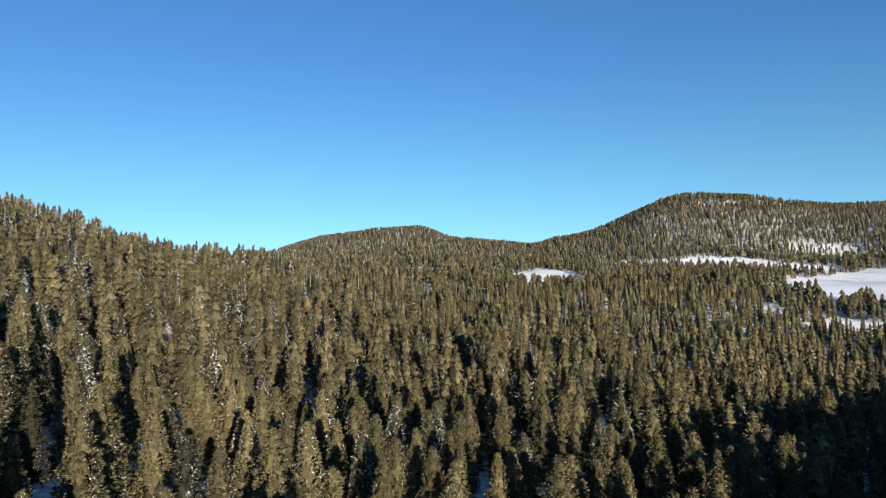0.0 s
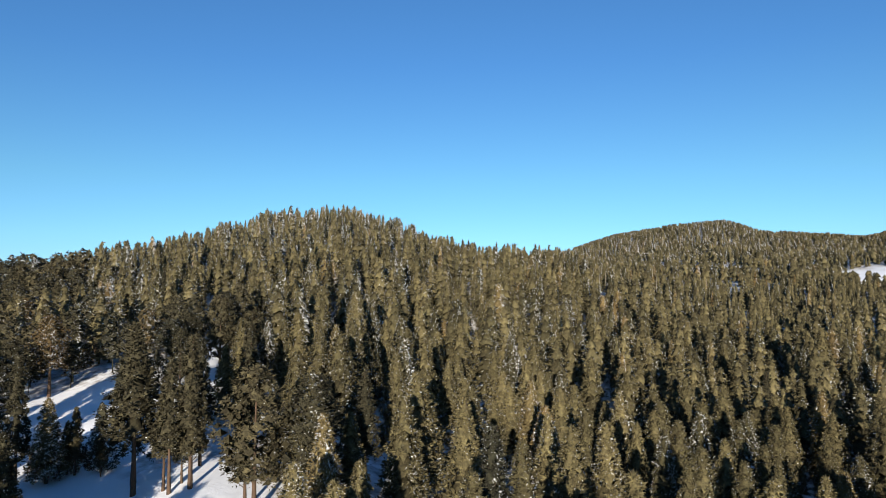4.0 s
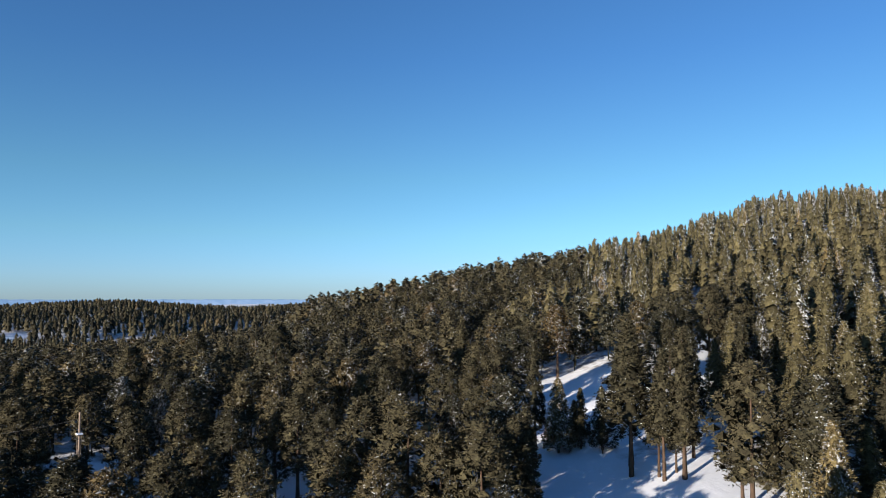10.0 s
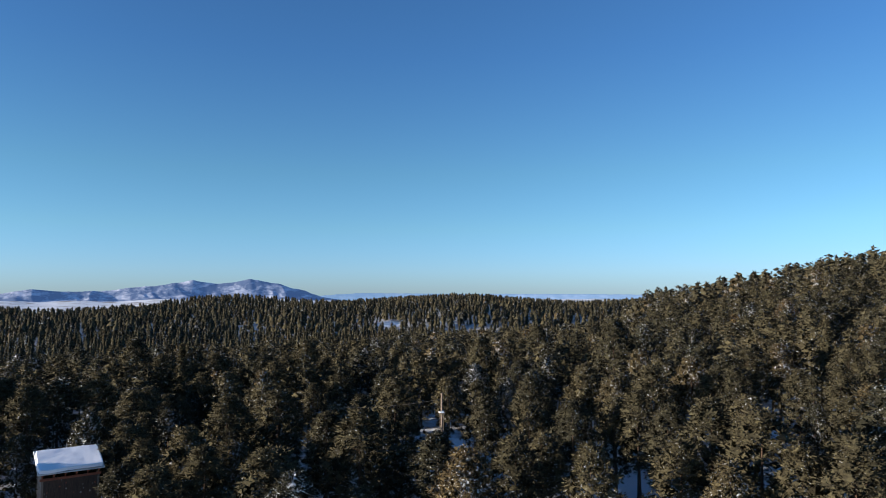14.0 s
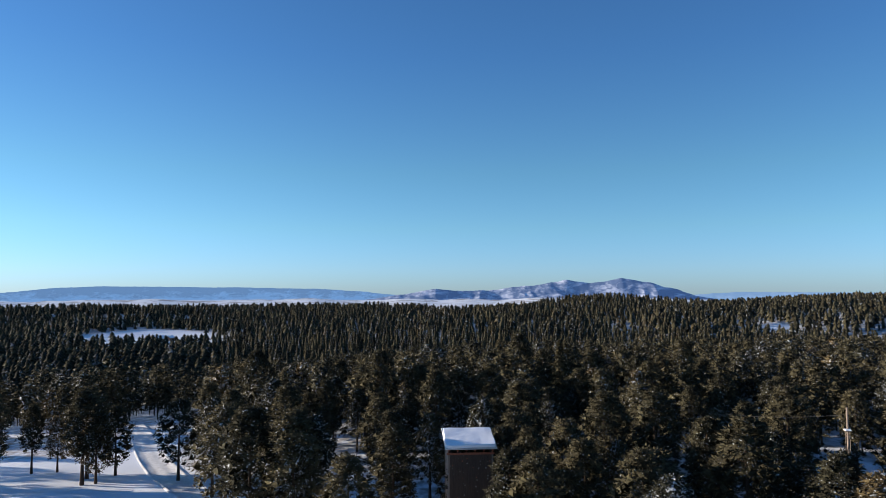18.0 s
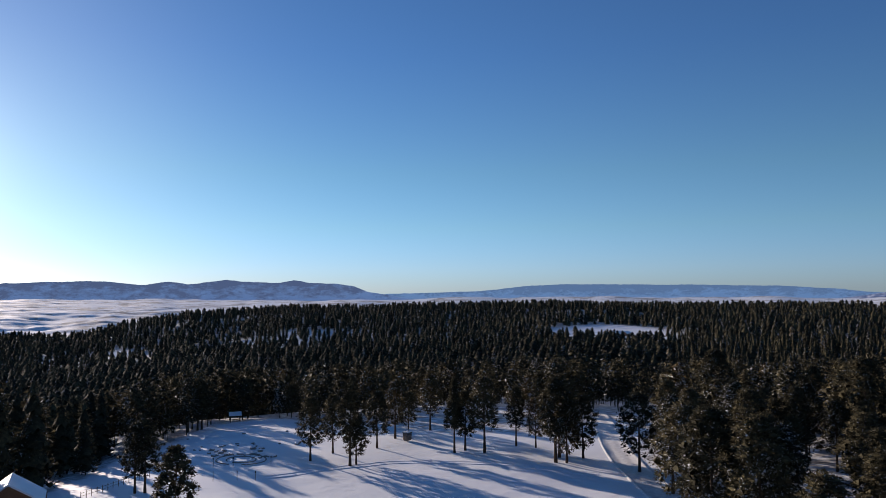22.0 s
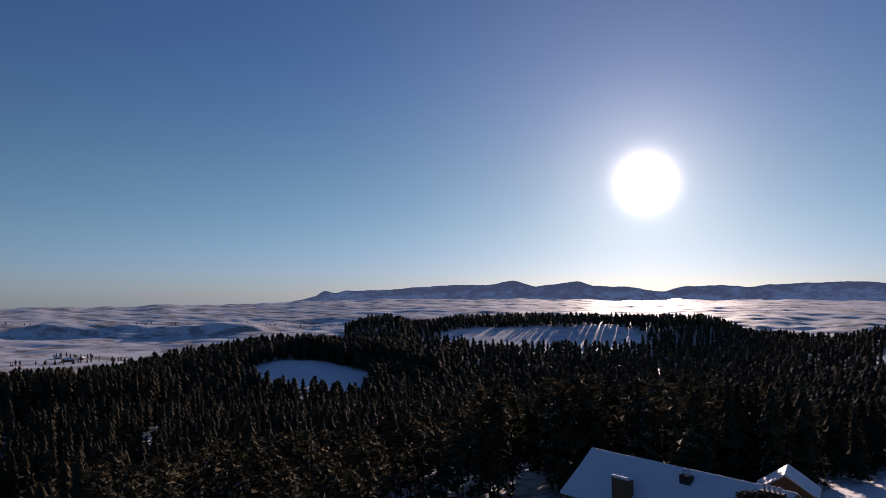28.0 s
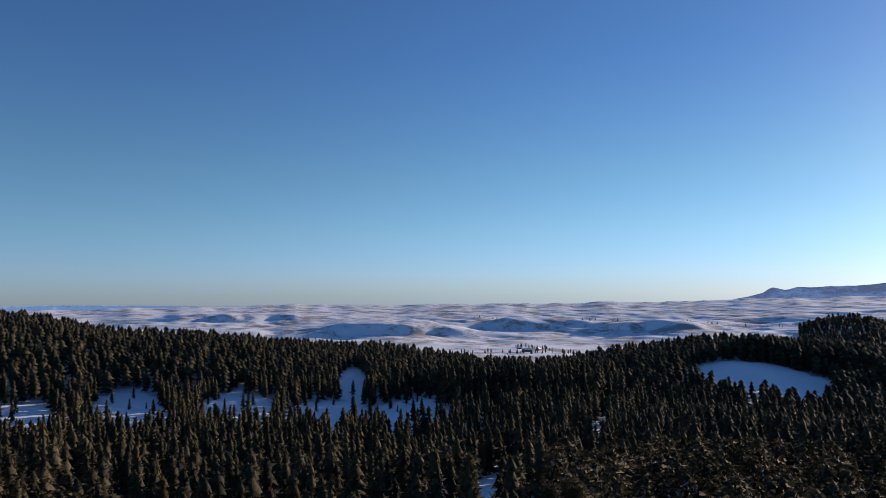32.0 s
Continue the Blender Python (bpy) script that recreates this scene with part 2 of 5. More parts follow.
def box(bm, size, m=Matrix(), bevel=0.0):
    made = bmesh.ops.create_cube(bm, size=1.0, matrix=m @ Matrix.Diagonal((*size, 1)))
    if bevel:
        edges = list({e for v in made["verts"] for e in v.link_edges})
        bmesh.ops.bevel(bm, geom=edges, offset=bevel, segments=2, affect="EDGES", profile=0.6)
    return bm


def rod(bm, a, b, ra, rb=None, sides=8):
    """A tapered rod from a to b."""
    a, b = Vector(a), Vector(b)
    m = Matrix.Translation((a + b) / 2) @ (b - a).to_track_quat("Z", "Y").to_matrix().to_4x4()
    bmesh.ops.create_cone(bm, cap_ends=True, segments=sides, radius1=ra, radius2=ra if rb is None else rb, depth=(b - a).length, matrix=m)
    return bm


def empty(name, m, label, category, group="", kind=""):
    ob = new(name)
    ob.matrix_world = m
    return tagged(ob, label, category, group, kind)


# ---- the lie of the land ----
RADII = (0, 60, 120, 250, 450, 700, 1000, 1400, 1900, 2600)
# bearing: heights at those distances from the meadow's edge under the drone
NORTH = {
    # an unseen rise, added so that it and its wood shade the northern slope
    -65: (0, 1, 7, 6, -10, 4, 20, 10, -20, -40),
    -32: (0, -2, -12, -19, -14, 10, 38, 80, 233, 150),
    -20: (0, -1, -7, -10, 0, 27, 50, 105, 281, 160),
    -10: (0, 0, -4, -1, 14, 35, 60, 105, 176, 120),
    -7.5: (0, 0, -3.5, 2, 17, 37, 63, 108, 160, 112),
    -5: (0, 0, -3, 4, 19, 38, 66, 112, 172, 110),
    -1.5: (0, 0, -3, 5, 20, 40, 70, 122, 181, 104),
    2: (0, 1, -3, 6, 22, 42, 75, 135, 212, 100),
    9: (0, 2, 0, 13, 36, 52, 72, 120, 201, 90),
    16: (0, 3, 3, 21, 53, 65, 68, 92, 149, 80),
}
WEST = {
    21: (0, 4, 6, 24, 55, 66, 64, 72, 100, 60),
    25: (0, 5, 9, 28, 61, 76, 60, 60, 60, 40),
    28.7: (0, 5.5, 12, 32, 70, 98, 55, 40, 35, 20),
    33: (0, 6, 14, 34, 74, 107, 50, 25, 15, 0),
    38: (0, 6.5, 14.5, 33, 70, 104, 40, 15, 8, -5),
    42: (0, 6.8, 15, 32, 66, 88, 30, 8, 3, -8),
    45: (0, 7, 15, 32, 62, 72, 25, 5, 0, -10),
    47: (0, 7, 14, 31, 57, 62, 18, 4, 0, -15),
    49.5: (0, 6.5, 13, 29, 54, 52, 12, 4, 0, -18),
    55: (0, 6, 11, 25, 45, 42, 8, 3, 0, -20),
    62: (0, 5.3, 9, 19, 37, 26, 6, 4, 0, -26),
    66: (0, 5, 7, 15, 30, 14, 4, 5, 0, -30),
    73: (0, 4, 5, 9, 21, 4, 4, 4, -2, -30),
    80: (0, 3, 3, 2, -4, -14, 2, 0, -8, -30),
    90: (0, 3, 2.5, 1, -9, -16, 6, 13, -6, -35),
    100: (0, 3, 2, 0, -12, -19, 0, -1, -12, -40),
    108: (0, 2.5, 1.5, 0, -15, -18, -3, 10, -10, -46),
    120: (0, 2, 1, 0, -18, -14, -8, -11, -24, -55),
}
SOUTH = {
    131: (0, 1.5, 0.5, -4, -24, -18, -8, -5, -26, -65),
    145: (0, 1, 0, -6, -30, -19, -9, -3, -30, -75),
    160: (0, 1, 0, -6.5, -35, -28, -13, 0, -45, -84),
    170: (0, 1, 0, -7, -38, -34, -16, -6, -56, -62),
    178: (0, 2, 1.5, -8, -40, -40, -34, -14, -66, -50),
    182.5: (0, 2.5, 2.5, -11, -41, -44, -46, -28, -74, -42),
    187: (0, 3, 3, -15, -42, -46, -56, -52, -78, -40),
    192: (0, 3, 3, -19, -45, -52, -58, -46, -78, -38),
    196: (0, 3, 3, -18, -46, -51, -50, -17, -76, -38),
    205: (0, 3, 1, -17, -47, -49, -43, -17, -74, -36),
    215: (0, 3, -2, -15, -48, -48, -42, -21, -75, -38),
    218.5: (0, 2, -3, -16, -47, -40, -40, -30, -78, -42),
    222: (0, 1, -4, -16, -46, -32, -38, -17, -82, -48),
    230: (0, 0, -5, -16, -42, -24, -36, -78, -94, -66),
}
EAST = {
    245: (0, 0, -5, -23, -27, -50, -70, -93, -95, -70),
    260: (0, 0, -8, -24, -33, -30, -50, -90, -95, -70),
    275: (0, 0, -8, -22, -31, -14, -24, -75, -92, -70),
    286: (0, 0, -8, -18, -27, 1, 5, -50, -85, -90),
    # the same added rise, met from the other side
    295: (0, 1, 7, 6, -10, 4, 20, 10, -20, -40),
}
LAND = {**NORTH, **WEST, **SOUTH, **EAST}
LAND_AT = np.array(sorted(LAND))
LAND_Z = np.array([LAND[k] for k in sorted(LAND)], float)


def smooth_noise(x, y, size, seed):
    """Soft value noise on arrays, about -1 to 1."""
    def cell(i, j):
        v = np.sin(i * 127.1 + j * 311.7 + seed * 74.7) * 43758.5453
        return (v - np.floor(v)) * 2 - 1
    x, y = x / size, y / size
    i, j = np.floor(x), np.floor(y)
    u, v = x - i, y - j
    u, v = u * u * (3 - 2 * u), v * v * (3 - 2 * v)
    a = cell(i, j) * (1 - u) + cell(i + 1, j) * u
    b = cell(i, j + 1) * (1 - u) + cell(i + 1, j + 1) * u
    return a * (1 - v) + b * v


# low flat-topped benches on the plain: bearing, distance, half width, half depth, height
BENCHES = ((257.5, 2250, 230, 120, 30), (244, 2500, 200, 110, 26), (236, 2350, 150, 90, 24), (270, 2900, 260, 120, 22))


# where the plain ends, in degrees under the drone's level
FAR_AT, FAR_LEVEL = (60, 90, 125, 145, 170, 190, 205, 222, 236, 262, 282), (-0.7, -0.8, -0.7, -0.62, -0.8, -0.62, -0.52, -0.45, -0.74, -0.8, -0.9)


def bearing_of(x, y):
    """Bearing from -65 up, in degrees."""
    return (np.degrees(np.arctan2(-x, y)) + 65) % 360 - 65


def land(x, y):
    """Height of the ground at arrays x, y."""
    x, y = np.asarray(x, float), np.asarray(y, float)
    r, b = np.hypot(x, y), bearing_of(x, y)
    at = LAND_AT
    k = np.clip(np.searchsorted(at, b) - 1, 0, len(at) - 2)
    f = np.clip((b - at[k]) / (at[k + 1] - at[k]), 0, 1)
    f = f * f * (3 - 2 * f)
    grid = np.log(np.array(RADII) + 60.0)
    q = np.clip(np.log(r + 60.0), grid[0], grid[-1])

    def profile(rows):
        n = np.clip(np.searchsorted(grid, q) - 1, 0, len(grid) - 2)
        h = grid[n + 1] - grid[n]
        s = (q - grid[n]) / h
        slope = np.gradient(LAND_Z, grid, axis=1)
        z0, z1, m0, m1 = LAND_Z[rows, n], LAND_Z[rows, n + 1], slope[rows, n] * h, slope[rows, n + 1] * h
        return (2 * s**3 - 3 * s**2 + 1) * z0 + (s**3 - 2 * s**2 + s) * m0 + (3 * s**2 - 2 * s**3) * z1 + (s**3 - s**2) * m1
    z = profile(k) * (1 - f) + profile(k + 1) * f
    # beyond the hills the plain climbs a little to its horizon
    far = np.clip((r - 2600) / 1100, 0, 1)
    z = z * (1 - far) - 0.045 * np.maximum(r - 3750, 0) + far * (36 + 3700 * np.tan(np.radians(np.interp(b, FAR_AT, FAR_LEVEL) + 0.09 * smooth_noise(b, 0 * b, 2.6, 23) + 0.05 * smooth_noise(b, 0 * b, 0.9, 24))))
    rough = np.clip(r / 900, 0.03, 1) * (1 - 0.6 * far)
    z += rough * (1 - 0.5 * far) * (4.5 * smooth_noise(x, y, 160, 1) + 1.6 * smooth_noise(x, y, 60, 2)) + np.clip((r - 700) / 900, 0, 1) * (1 - far) * 7 * smooth_noise(x, y, 420, 3)
    z += 0.25 * smooth_noise(x, y, 14, 4) + 0.06 * smooth_noise(x, y, 3.5, 5)
    # the open country in the south-east is rolling, with low benches
    open_ = np.clip((r - 1700) / 500, 0, 1) * np.clip((b - 168) / 15, 0, 1)
    ripples = 4 * np.abs(smooth_noise(x + 0.4 * y, y, 62, 18)) + 2.2 * smooth_noise(x, y - 0.3 * x, 31, 19)
    z += open_ * far * ripples
    z += open_ * (1 - 0.8 * far) * (5 * smooth_noise(x + 0.3 * y, y * 0.6, 330, 7) + 4 * np.abs(smooth_noise(x, y, 190, 8)) + 4 * np.abs(smooth_noise(x - 0.4 * y, y, 95, 9)) + 2.6 * smooth_noise(x, y, 50, 10) + 1.6 * smooth_noise(x, y, 24, 17) - 4)
    # three low benches with steep sides
    for bb, rr, half, depth, high in BENCHES:
        c, d = way(bb) * rr, way(bb)
        u, v = (x - c.x) * d.x + (y - c.y) * d.y, (x - c.x) * d.y - (y - c.y) * d.x
        q = ((v + 40 * smooth_noise(x, y, 140, 15)) / half) ** 4 + ((u + 50 * smooth_noise(x, y, 90, 16)) / depth) ** 4
        z += high / (1 + q**1.5)
    return z


def land_at(x, y):
    return float(land(np.array([x]), np.array([y]))[0])


def at(bearing, r, dz=0.0):
    """The point of the ground at that bearing and distance."""
    p = way(bearing) * r
    return Vector((p.x, p.y, land_at(p.x, p.y) + dz))


# open snow among the woods: bearing, distance, half depth, half width, lean in degrees
CLEARINGS = (
    (150, 1, 46, 46, 0), (149.5, 118, 62, 27, 0), (158, 130, 62, 38, 0), (170, 142, 52, 30, 0), (155, 160, 28, 38, 0), (178, 150, 50, 24, 0), (173.8, 188, 46, 21, 0), (168.5, 180, 34, 20, 0),     # the meadow
    (203, 84, 26, 34, 0), (187, 110, 34, 20, 0), (190, 70, 30, 24, 0),                    # round the lodge
    (53, 97, 15, 13, 0), (53, 138, 36, 13, 0), (50.5, 155, 20, 9, 0), (48, 74, 22, 9, 0), (45, 92, 17, 10, 0), (62, 84, 9, 9, 0), (77, 112, 24, 8, 0), (91.5, 140, 26, 6, 0), (71.3, 120, 18, 6, 0), (130, 128, 22, 5, 0),     # glades on the slope
    (145, 815, 120, 78, 0), (121, 1350, 120, 50, 0), (96, 820, 45, 20, 0),
    (171, 890, 70, 120, 0), (186, 1000, 50, 60, 0),
    (208.5, 1115, 130, 178, 0), (228, 590, 75, 52, 0), (236.5, 362, 34, 6, 0), (239.5, 300, 34, 5, 0), (241.5, 262, 34, 4, 0), (248.7, 165, 50, 8, 0),
    (255.5, 375, 75, 24, 0), (262, 395, 72, 24, 0), (269, 420, 72, 20, 0), (277, 430, 80, 20, 0), (260, 520, 110, 11, 0), (284, 400, 85, 18, 0),
    (-5.5, 84, 15, 6, 0), (-12.5, 92, 14, 5, 0), (-17.5, 105, 14, 5, 0), (3.5, 78, 12, 4, 0), (-9, 120, 12, 6, 0), (-8.8, 1000, 130, 55, 0), (-34, 1080, 260, 150, 0), (-33.5, 655, 42, 62, 0), (36.8, 430, 26, 7, 0), (43, 250, 14, 6, 0),
    (-22, 1330, 60, 190, 0), (-29, 1500, 30, 70, 0), (-12, 1300, 40, 80, 0), (1, 1000, 60, 50, 0), (143.5, 100, 45, 9, 0), (145, 180, 40, 9, 0),
)
# tracks cleared through the trees: bearing, distance, bearing, distance, half width
LANES = ((121.2, 48, 121.2, 84, 3.6), (124.5, 78, 126, 100, 3.0), (133, 88, 141, 118, 5), (141, 118, 145.3, 150, 5), (145.3, 150, 145, 215, 5), (35, 470, 37, 330, 2.5), (44, 150, 42.5, 260, 2.5))


def open_ground(x, y):
    """True where no wood grows."""
    free = np.zeros(np.shape(x), bool)
    edge = 0.22 * smooth_noise(x, y, 18, 11) + 0.15 * smooth_noise(x, y, 55, 12)
    for b, r, depth, width, lean in CLEARINGS:
        c, d = way(b) * r, way(b + lean)
        u, v = (x - c.x) * d.x + (y - c.y) * d.y, (x - c.x) * d.y - (y - c.y) * d.x
        free |= (u / depth) ** 2 + (v / width) ** 2 + edge < 1
    for b0, r0, b1, r1, half in LANES:
        a, c = way(b0) * r0, way(b1) * r1
        d = (c - a).normalized()
        u, v = (x - a.x) * d.x + (y - a.y) * d.y, (x - a.x) * d.y - (y - a.y) * d.x
        free |= (u > -half) & (u < (c - a).length + half) & (np.abs(v) < half)
    return free


def sheet():
    """The ground, one sheet out to the horizon."""
    rings = np.concatenate([np.linspace(2, 260, 100), np.geomspace(263, 1600, 80), np.geomspace(1615, 4950, 190)])
    turns = np.radians(np.concatenate([np.arange(-70, 165, 1.0), np.arange(165, 290, 0.45)]))
    r, a = np.meshgrid(rings, turns, indexing="ij")
    x, y = -r * np.sin(a), r * np.cos(a)
    z = land(x, y)
    n, k = r.shape
    verts = np.stack([x.ravel(), y.ravel(), z.ravel()], 1)
    i, j = np.meshgrid(np.arange(n - 1), np.arange(k), indexing="ij")
    p, q, s, t = i * k + j, i * k + (j + 1) % k, (i + 1) * k + (j + 1) % k, (i + 1) * k + j
    tris = np.concatenate([np.stack([p, q, s], -1).reshape(-1, 3), np.stack([p, s, t], -1).reshape(-1, 3)])
    hub = len(verts)
    verts = np.vstack([verts, [[0, 0, land_at(0, 0)]]])
    tris = np.vstack([tris, [[hub, (m + 1) % k, m] for m in range(k)]])
    data = mesh_from("ground", verts, tris, SNOW_GROUND)
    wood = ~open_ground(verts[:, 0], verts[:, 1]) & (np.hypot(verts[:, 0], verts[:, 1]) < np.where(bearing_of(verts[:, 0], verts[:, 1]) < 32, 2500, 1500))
    # needle litter under the woods; stronger past 600 m, painting the far floors dark
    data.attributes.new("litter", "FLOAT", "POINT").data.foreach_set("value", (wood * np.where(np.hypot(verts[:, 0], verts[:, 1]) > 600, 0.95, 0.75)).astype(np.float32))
    far = np.clip((np.hypot(verts[:, 0], verts[:, 1]) - 900) / 700, 0, 1) * 0.8
    data.attributes.new("plain", "FLOAT", "POINT").data.foreach_set("value", far.astype(np.float32))
    data.polygons.foreach_set("use_smooth", np.ones(len(data.polygons), bool))
    return tagged(new("ground", data), "snow-covered ground rolling from meadow to wooded hills and plain", "ground", kind="structure")


sheet()


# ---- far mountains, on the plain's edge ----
def mountain_material(name, hazed_rock, snow, amount, air, foot=0.0, soft=0.08):
    """Far slopes of the backdrop; air is the haze before them, painted on as emission."""
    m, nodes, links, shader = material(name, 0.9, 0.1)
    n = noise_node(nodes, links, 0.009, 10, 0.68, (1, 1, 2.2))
    # the snow lies on the gentler foot of the slopes
    level = nodes.new("ShaderNodeSeparateXYZ")
    links.new(nodes.new("ShaderNodeTexCoord").outputs["Object"], level.inputs[0])
    climb = nodes.new("ShaderNodeMath")
    climb.operation = "MULTIPLY_ADD"
    links.new(level.outputs["Z"], climb.inputs[0])
    climb.inputs[1].default_value, climb.inputs[2].default_value = foot, -20 * foot
    with_height = nodes.new("ShaderNodeMath")
    with_height.operation = "ADD"
    links.new(climb.outputs[0], with_height.inputs[0])
    links.new(n, with_height.inputs[1])
    links.new(ramp(nodes, links, with_height.outputs[0], (amount - soft, snow), (amount + soft, hazed_rock)), shader.inputs["Base Color"])
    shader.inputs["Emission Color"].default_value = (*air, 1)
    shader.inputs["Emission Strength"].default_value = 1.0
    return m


# blued base colours and the emission together stand in for miles of haze
BLUE_SLOPE = mountain_material("hazed_wooded_slope", (0.06, 0.085, 0.14), (0.66, 0.68, 0.72), 0.5, (0.036, 0.055, 0.1), 0.0016)
SNOW_SLOPE = mountain_material("hazed_snowy_slope", (0.09, 0.12, 0.18), (0.46, 0.48, 0.54), 0.45, (0.012, 0.025, 0.06), 0.0, 0.07)
PALE_SLOPE = mountain_material("hazed_pale_slope", (0.1, 0.13, 0.2), (0.45, 0.49, 0.55), 0.45, (0.045, 0.085, 0.15), 0.004)

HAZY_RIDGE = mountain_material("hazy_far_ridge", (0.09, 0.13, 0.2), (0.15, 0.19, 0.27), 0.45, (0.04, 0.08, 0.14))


def mountains(name, b0, b1, r, depth, crest, mat, label, seed, spurs):
    """A range between two bearings; crest gives the height above the eye's level for a bearing, in degrees."""
    n, k = int((b1 - b0) * 11), 34
    b = np.linspace(b0, b1, n)
    s = np.linspace(-1, 1, k)
    bb, ss = np.meshgrid(b, s, indexing="ij")
    rr = r + ss * depth
    x, y = -rr * np.sin(np.radians(bb)), rr * np.cos(np.radians(bb))
    top = np.array([36 + r * math.tan(radians(crest(v))) for v in b])[:, None]
    foot = land(x, y) - 5
    fade = np.clip(np.minimum(bb - b0, b1 - bb) / 1.5, 0, 1)
    fade = fade * fade * (3 - 2 * fade)
    # spurs run down from the crest towards the plain
    swing = np.radians(bb) * r + 40 * smooth_noise(x, y, 160, seed + 3)
    spur = np.abs(smooth_noise(swing, 0.3 * rr, 150, seed)) + 0.28 * np.abs(smooth_noise(swing, 0.6 * rr, 60, seed + 1)) + 0.08 * np.abs(smooth_noise(x, y, 22, seed + 2))
    body = np.clip(1 - np.abs(ss) ** 1.05, 0, 1) ** 2.1
    z = foot + np.maximum(0, top - foot) * fade * body * np.clip(1 - spurs * spur * np.minimum(1, 2.2 * np.abs(ss)), 0.1, 1)
    verts = np.stack([x.ravel(), y.ravel(), z.ravel()], 1)
    i, j = np.meshgrid(np.arange(n - 1), np.arange(k - 1), indexing="ij")
    p = i * k + j
    tris = np.concatenate([np.stack([p, p + k, p + k + 1], -1).reshape(-1, 3), np.stack([p, p + k + 1, p + 1], -1).reshape(-1, 3)])
    data = mesh_from(name, verts, tris, mat)
    data.polygons.foreach_set("use_smooth", np.ones(len(data.polygons), bool))
    return tagged(new(name, data), label, "mountains", kind="structure")


def ridge(*tops):
    """A crest line through tops and saddles (bearing, height in degrees), with small knolls."""
    places, heights = [p for p, _ in tops], [h for _, h in tops]

    def crest(b):
        k = min(max(int(np.searchsorted(places, b)) - 1, 0), len(places) - 2)
        f = min(max((b - places[k]) / (places[k + 1] - places[k]), 0), 1)
        f = 0.5 * f + 0.5 * f * f * (3 - 2 * f)
        return heights[k] + (heights[k + 1] - heights[k]) * f + 0.03 * noise.noise((b * 1.9, 4, 0)) + 0.016 * noise.noise((b * 5.1, 8, 0))
    return crest


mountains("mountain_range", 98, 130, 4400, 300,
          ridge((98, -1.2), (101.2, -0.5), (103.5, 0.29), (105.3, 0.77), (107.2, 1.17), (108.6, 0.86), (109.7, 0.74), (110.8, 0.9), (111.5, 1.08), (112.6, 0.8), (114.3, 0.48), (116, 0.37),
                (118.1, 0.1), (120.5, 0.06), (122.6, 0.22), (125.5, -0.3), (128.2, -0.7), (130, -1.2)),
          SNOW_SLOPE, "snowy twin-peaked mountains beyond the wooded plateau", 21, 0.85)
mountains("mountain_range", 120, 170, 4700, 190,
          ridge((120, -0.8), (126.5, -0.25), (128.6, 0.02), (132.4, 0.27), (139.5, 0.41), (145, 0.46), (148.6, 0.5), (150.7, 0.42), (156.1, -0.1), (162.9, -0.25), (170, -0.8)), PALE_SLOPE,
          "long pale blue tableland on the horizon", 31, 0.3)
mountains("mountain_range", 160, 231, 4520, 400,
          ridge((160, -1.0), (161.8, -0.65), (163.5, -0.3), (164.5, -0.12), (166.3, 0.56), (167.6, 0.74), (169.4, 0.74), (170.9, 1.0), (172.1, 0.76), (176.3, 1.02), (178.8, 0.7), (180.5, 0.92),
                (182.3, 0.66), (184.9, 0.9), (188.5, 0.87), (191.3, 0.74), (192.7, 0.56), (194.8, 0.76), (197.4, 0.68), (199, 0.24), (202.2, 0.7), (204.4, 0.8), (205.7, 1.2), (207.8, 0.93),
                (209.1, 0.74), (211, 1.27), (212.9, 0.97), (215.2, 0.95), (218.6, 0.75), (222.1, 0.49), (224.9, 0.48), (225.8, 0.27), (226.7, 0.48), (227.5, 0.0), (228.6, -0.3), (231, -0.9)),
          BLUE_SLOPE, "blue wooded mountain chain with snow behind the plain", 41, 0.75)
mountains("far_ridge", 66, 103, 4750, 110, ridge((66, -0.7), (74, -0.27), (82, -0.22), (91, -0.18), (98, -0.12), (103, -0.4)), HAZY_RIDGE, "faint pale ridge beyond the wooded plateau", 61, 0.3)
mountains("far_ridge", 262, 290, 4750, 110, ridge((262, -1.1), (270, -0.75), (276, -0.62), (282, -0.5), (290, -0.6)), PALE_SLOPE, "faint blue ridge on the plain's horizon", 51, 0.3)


# ---- trees ----
def profile(level, full):
    """Half width of a fir's crown at a level from 0 (its foot) to 1 (its top), as a share of the widest."""
    return ((1 - level) ** full + 0.012) * np.minimum(1, 0.72 + level * 2.2)


def blades(rng, root, way_out, length, half):
    """Triangles of needles from their roots, each turned about its own length at random."""
    n = len(root)
    level_side = np.cross(way_out, rng.normal(0, 1, (n, 3)))
    level_side /= np.linalg.norm(level_side, axis=1)[:, None] + 1e-6
    return np.stack([root + level_side * half[:, None], root + way_out * length[:, None], root - level_side * half[:, None]], 1).reshape(-1, 3)


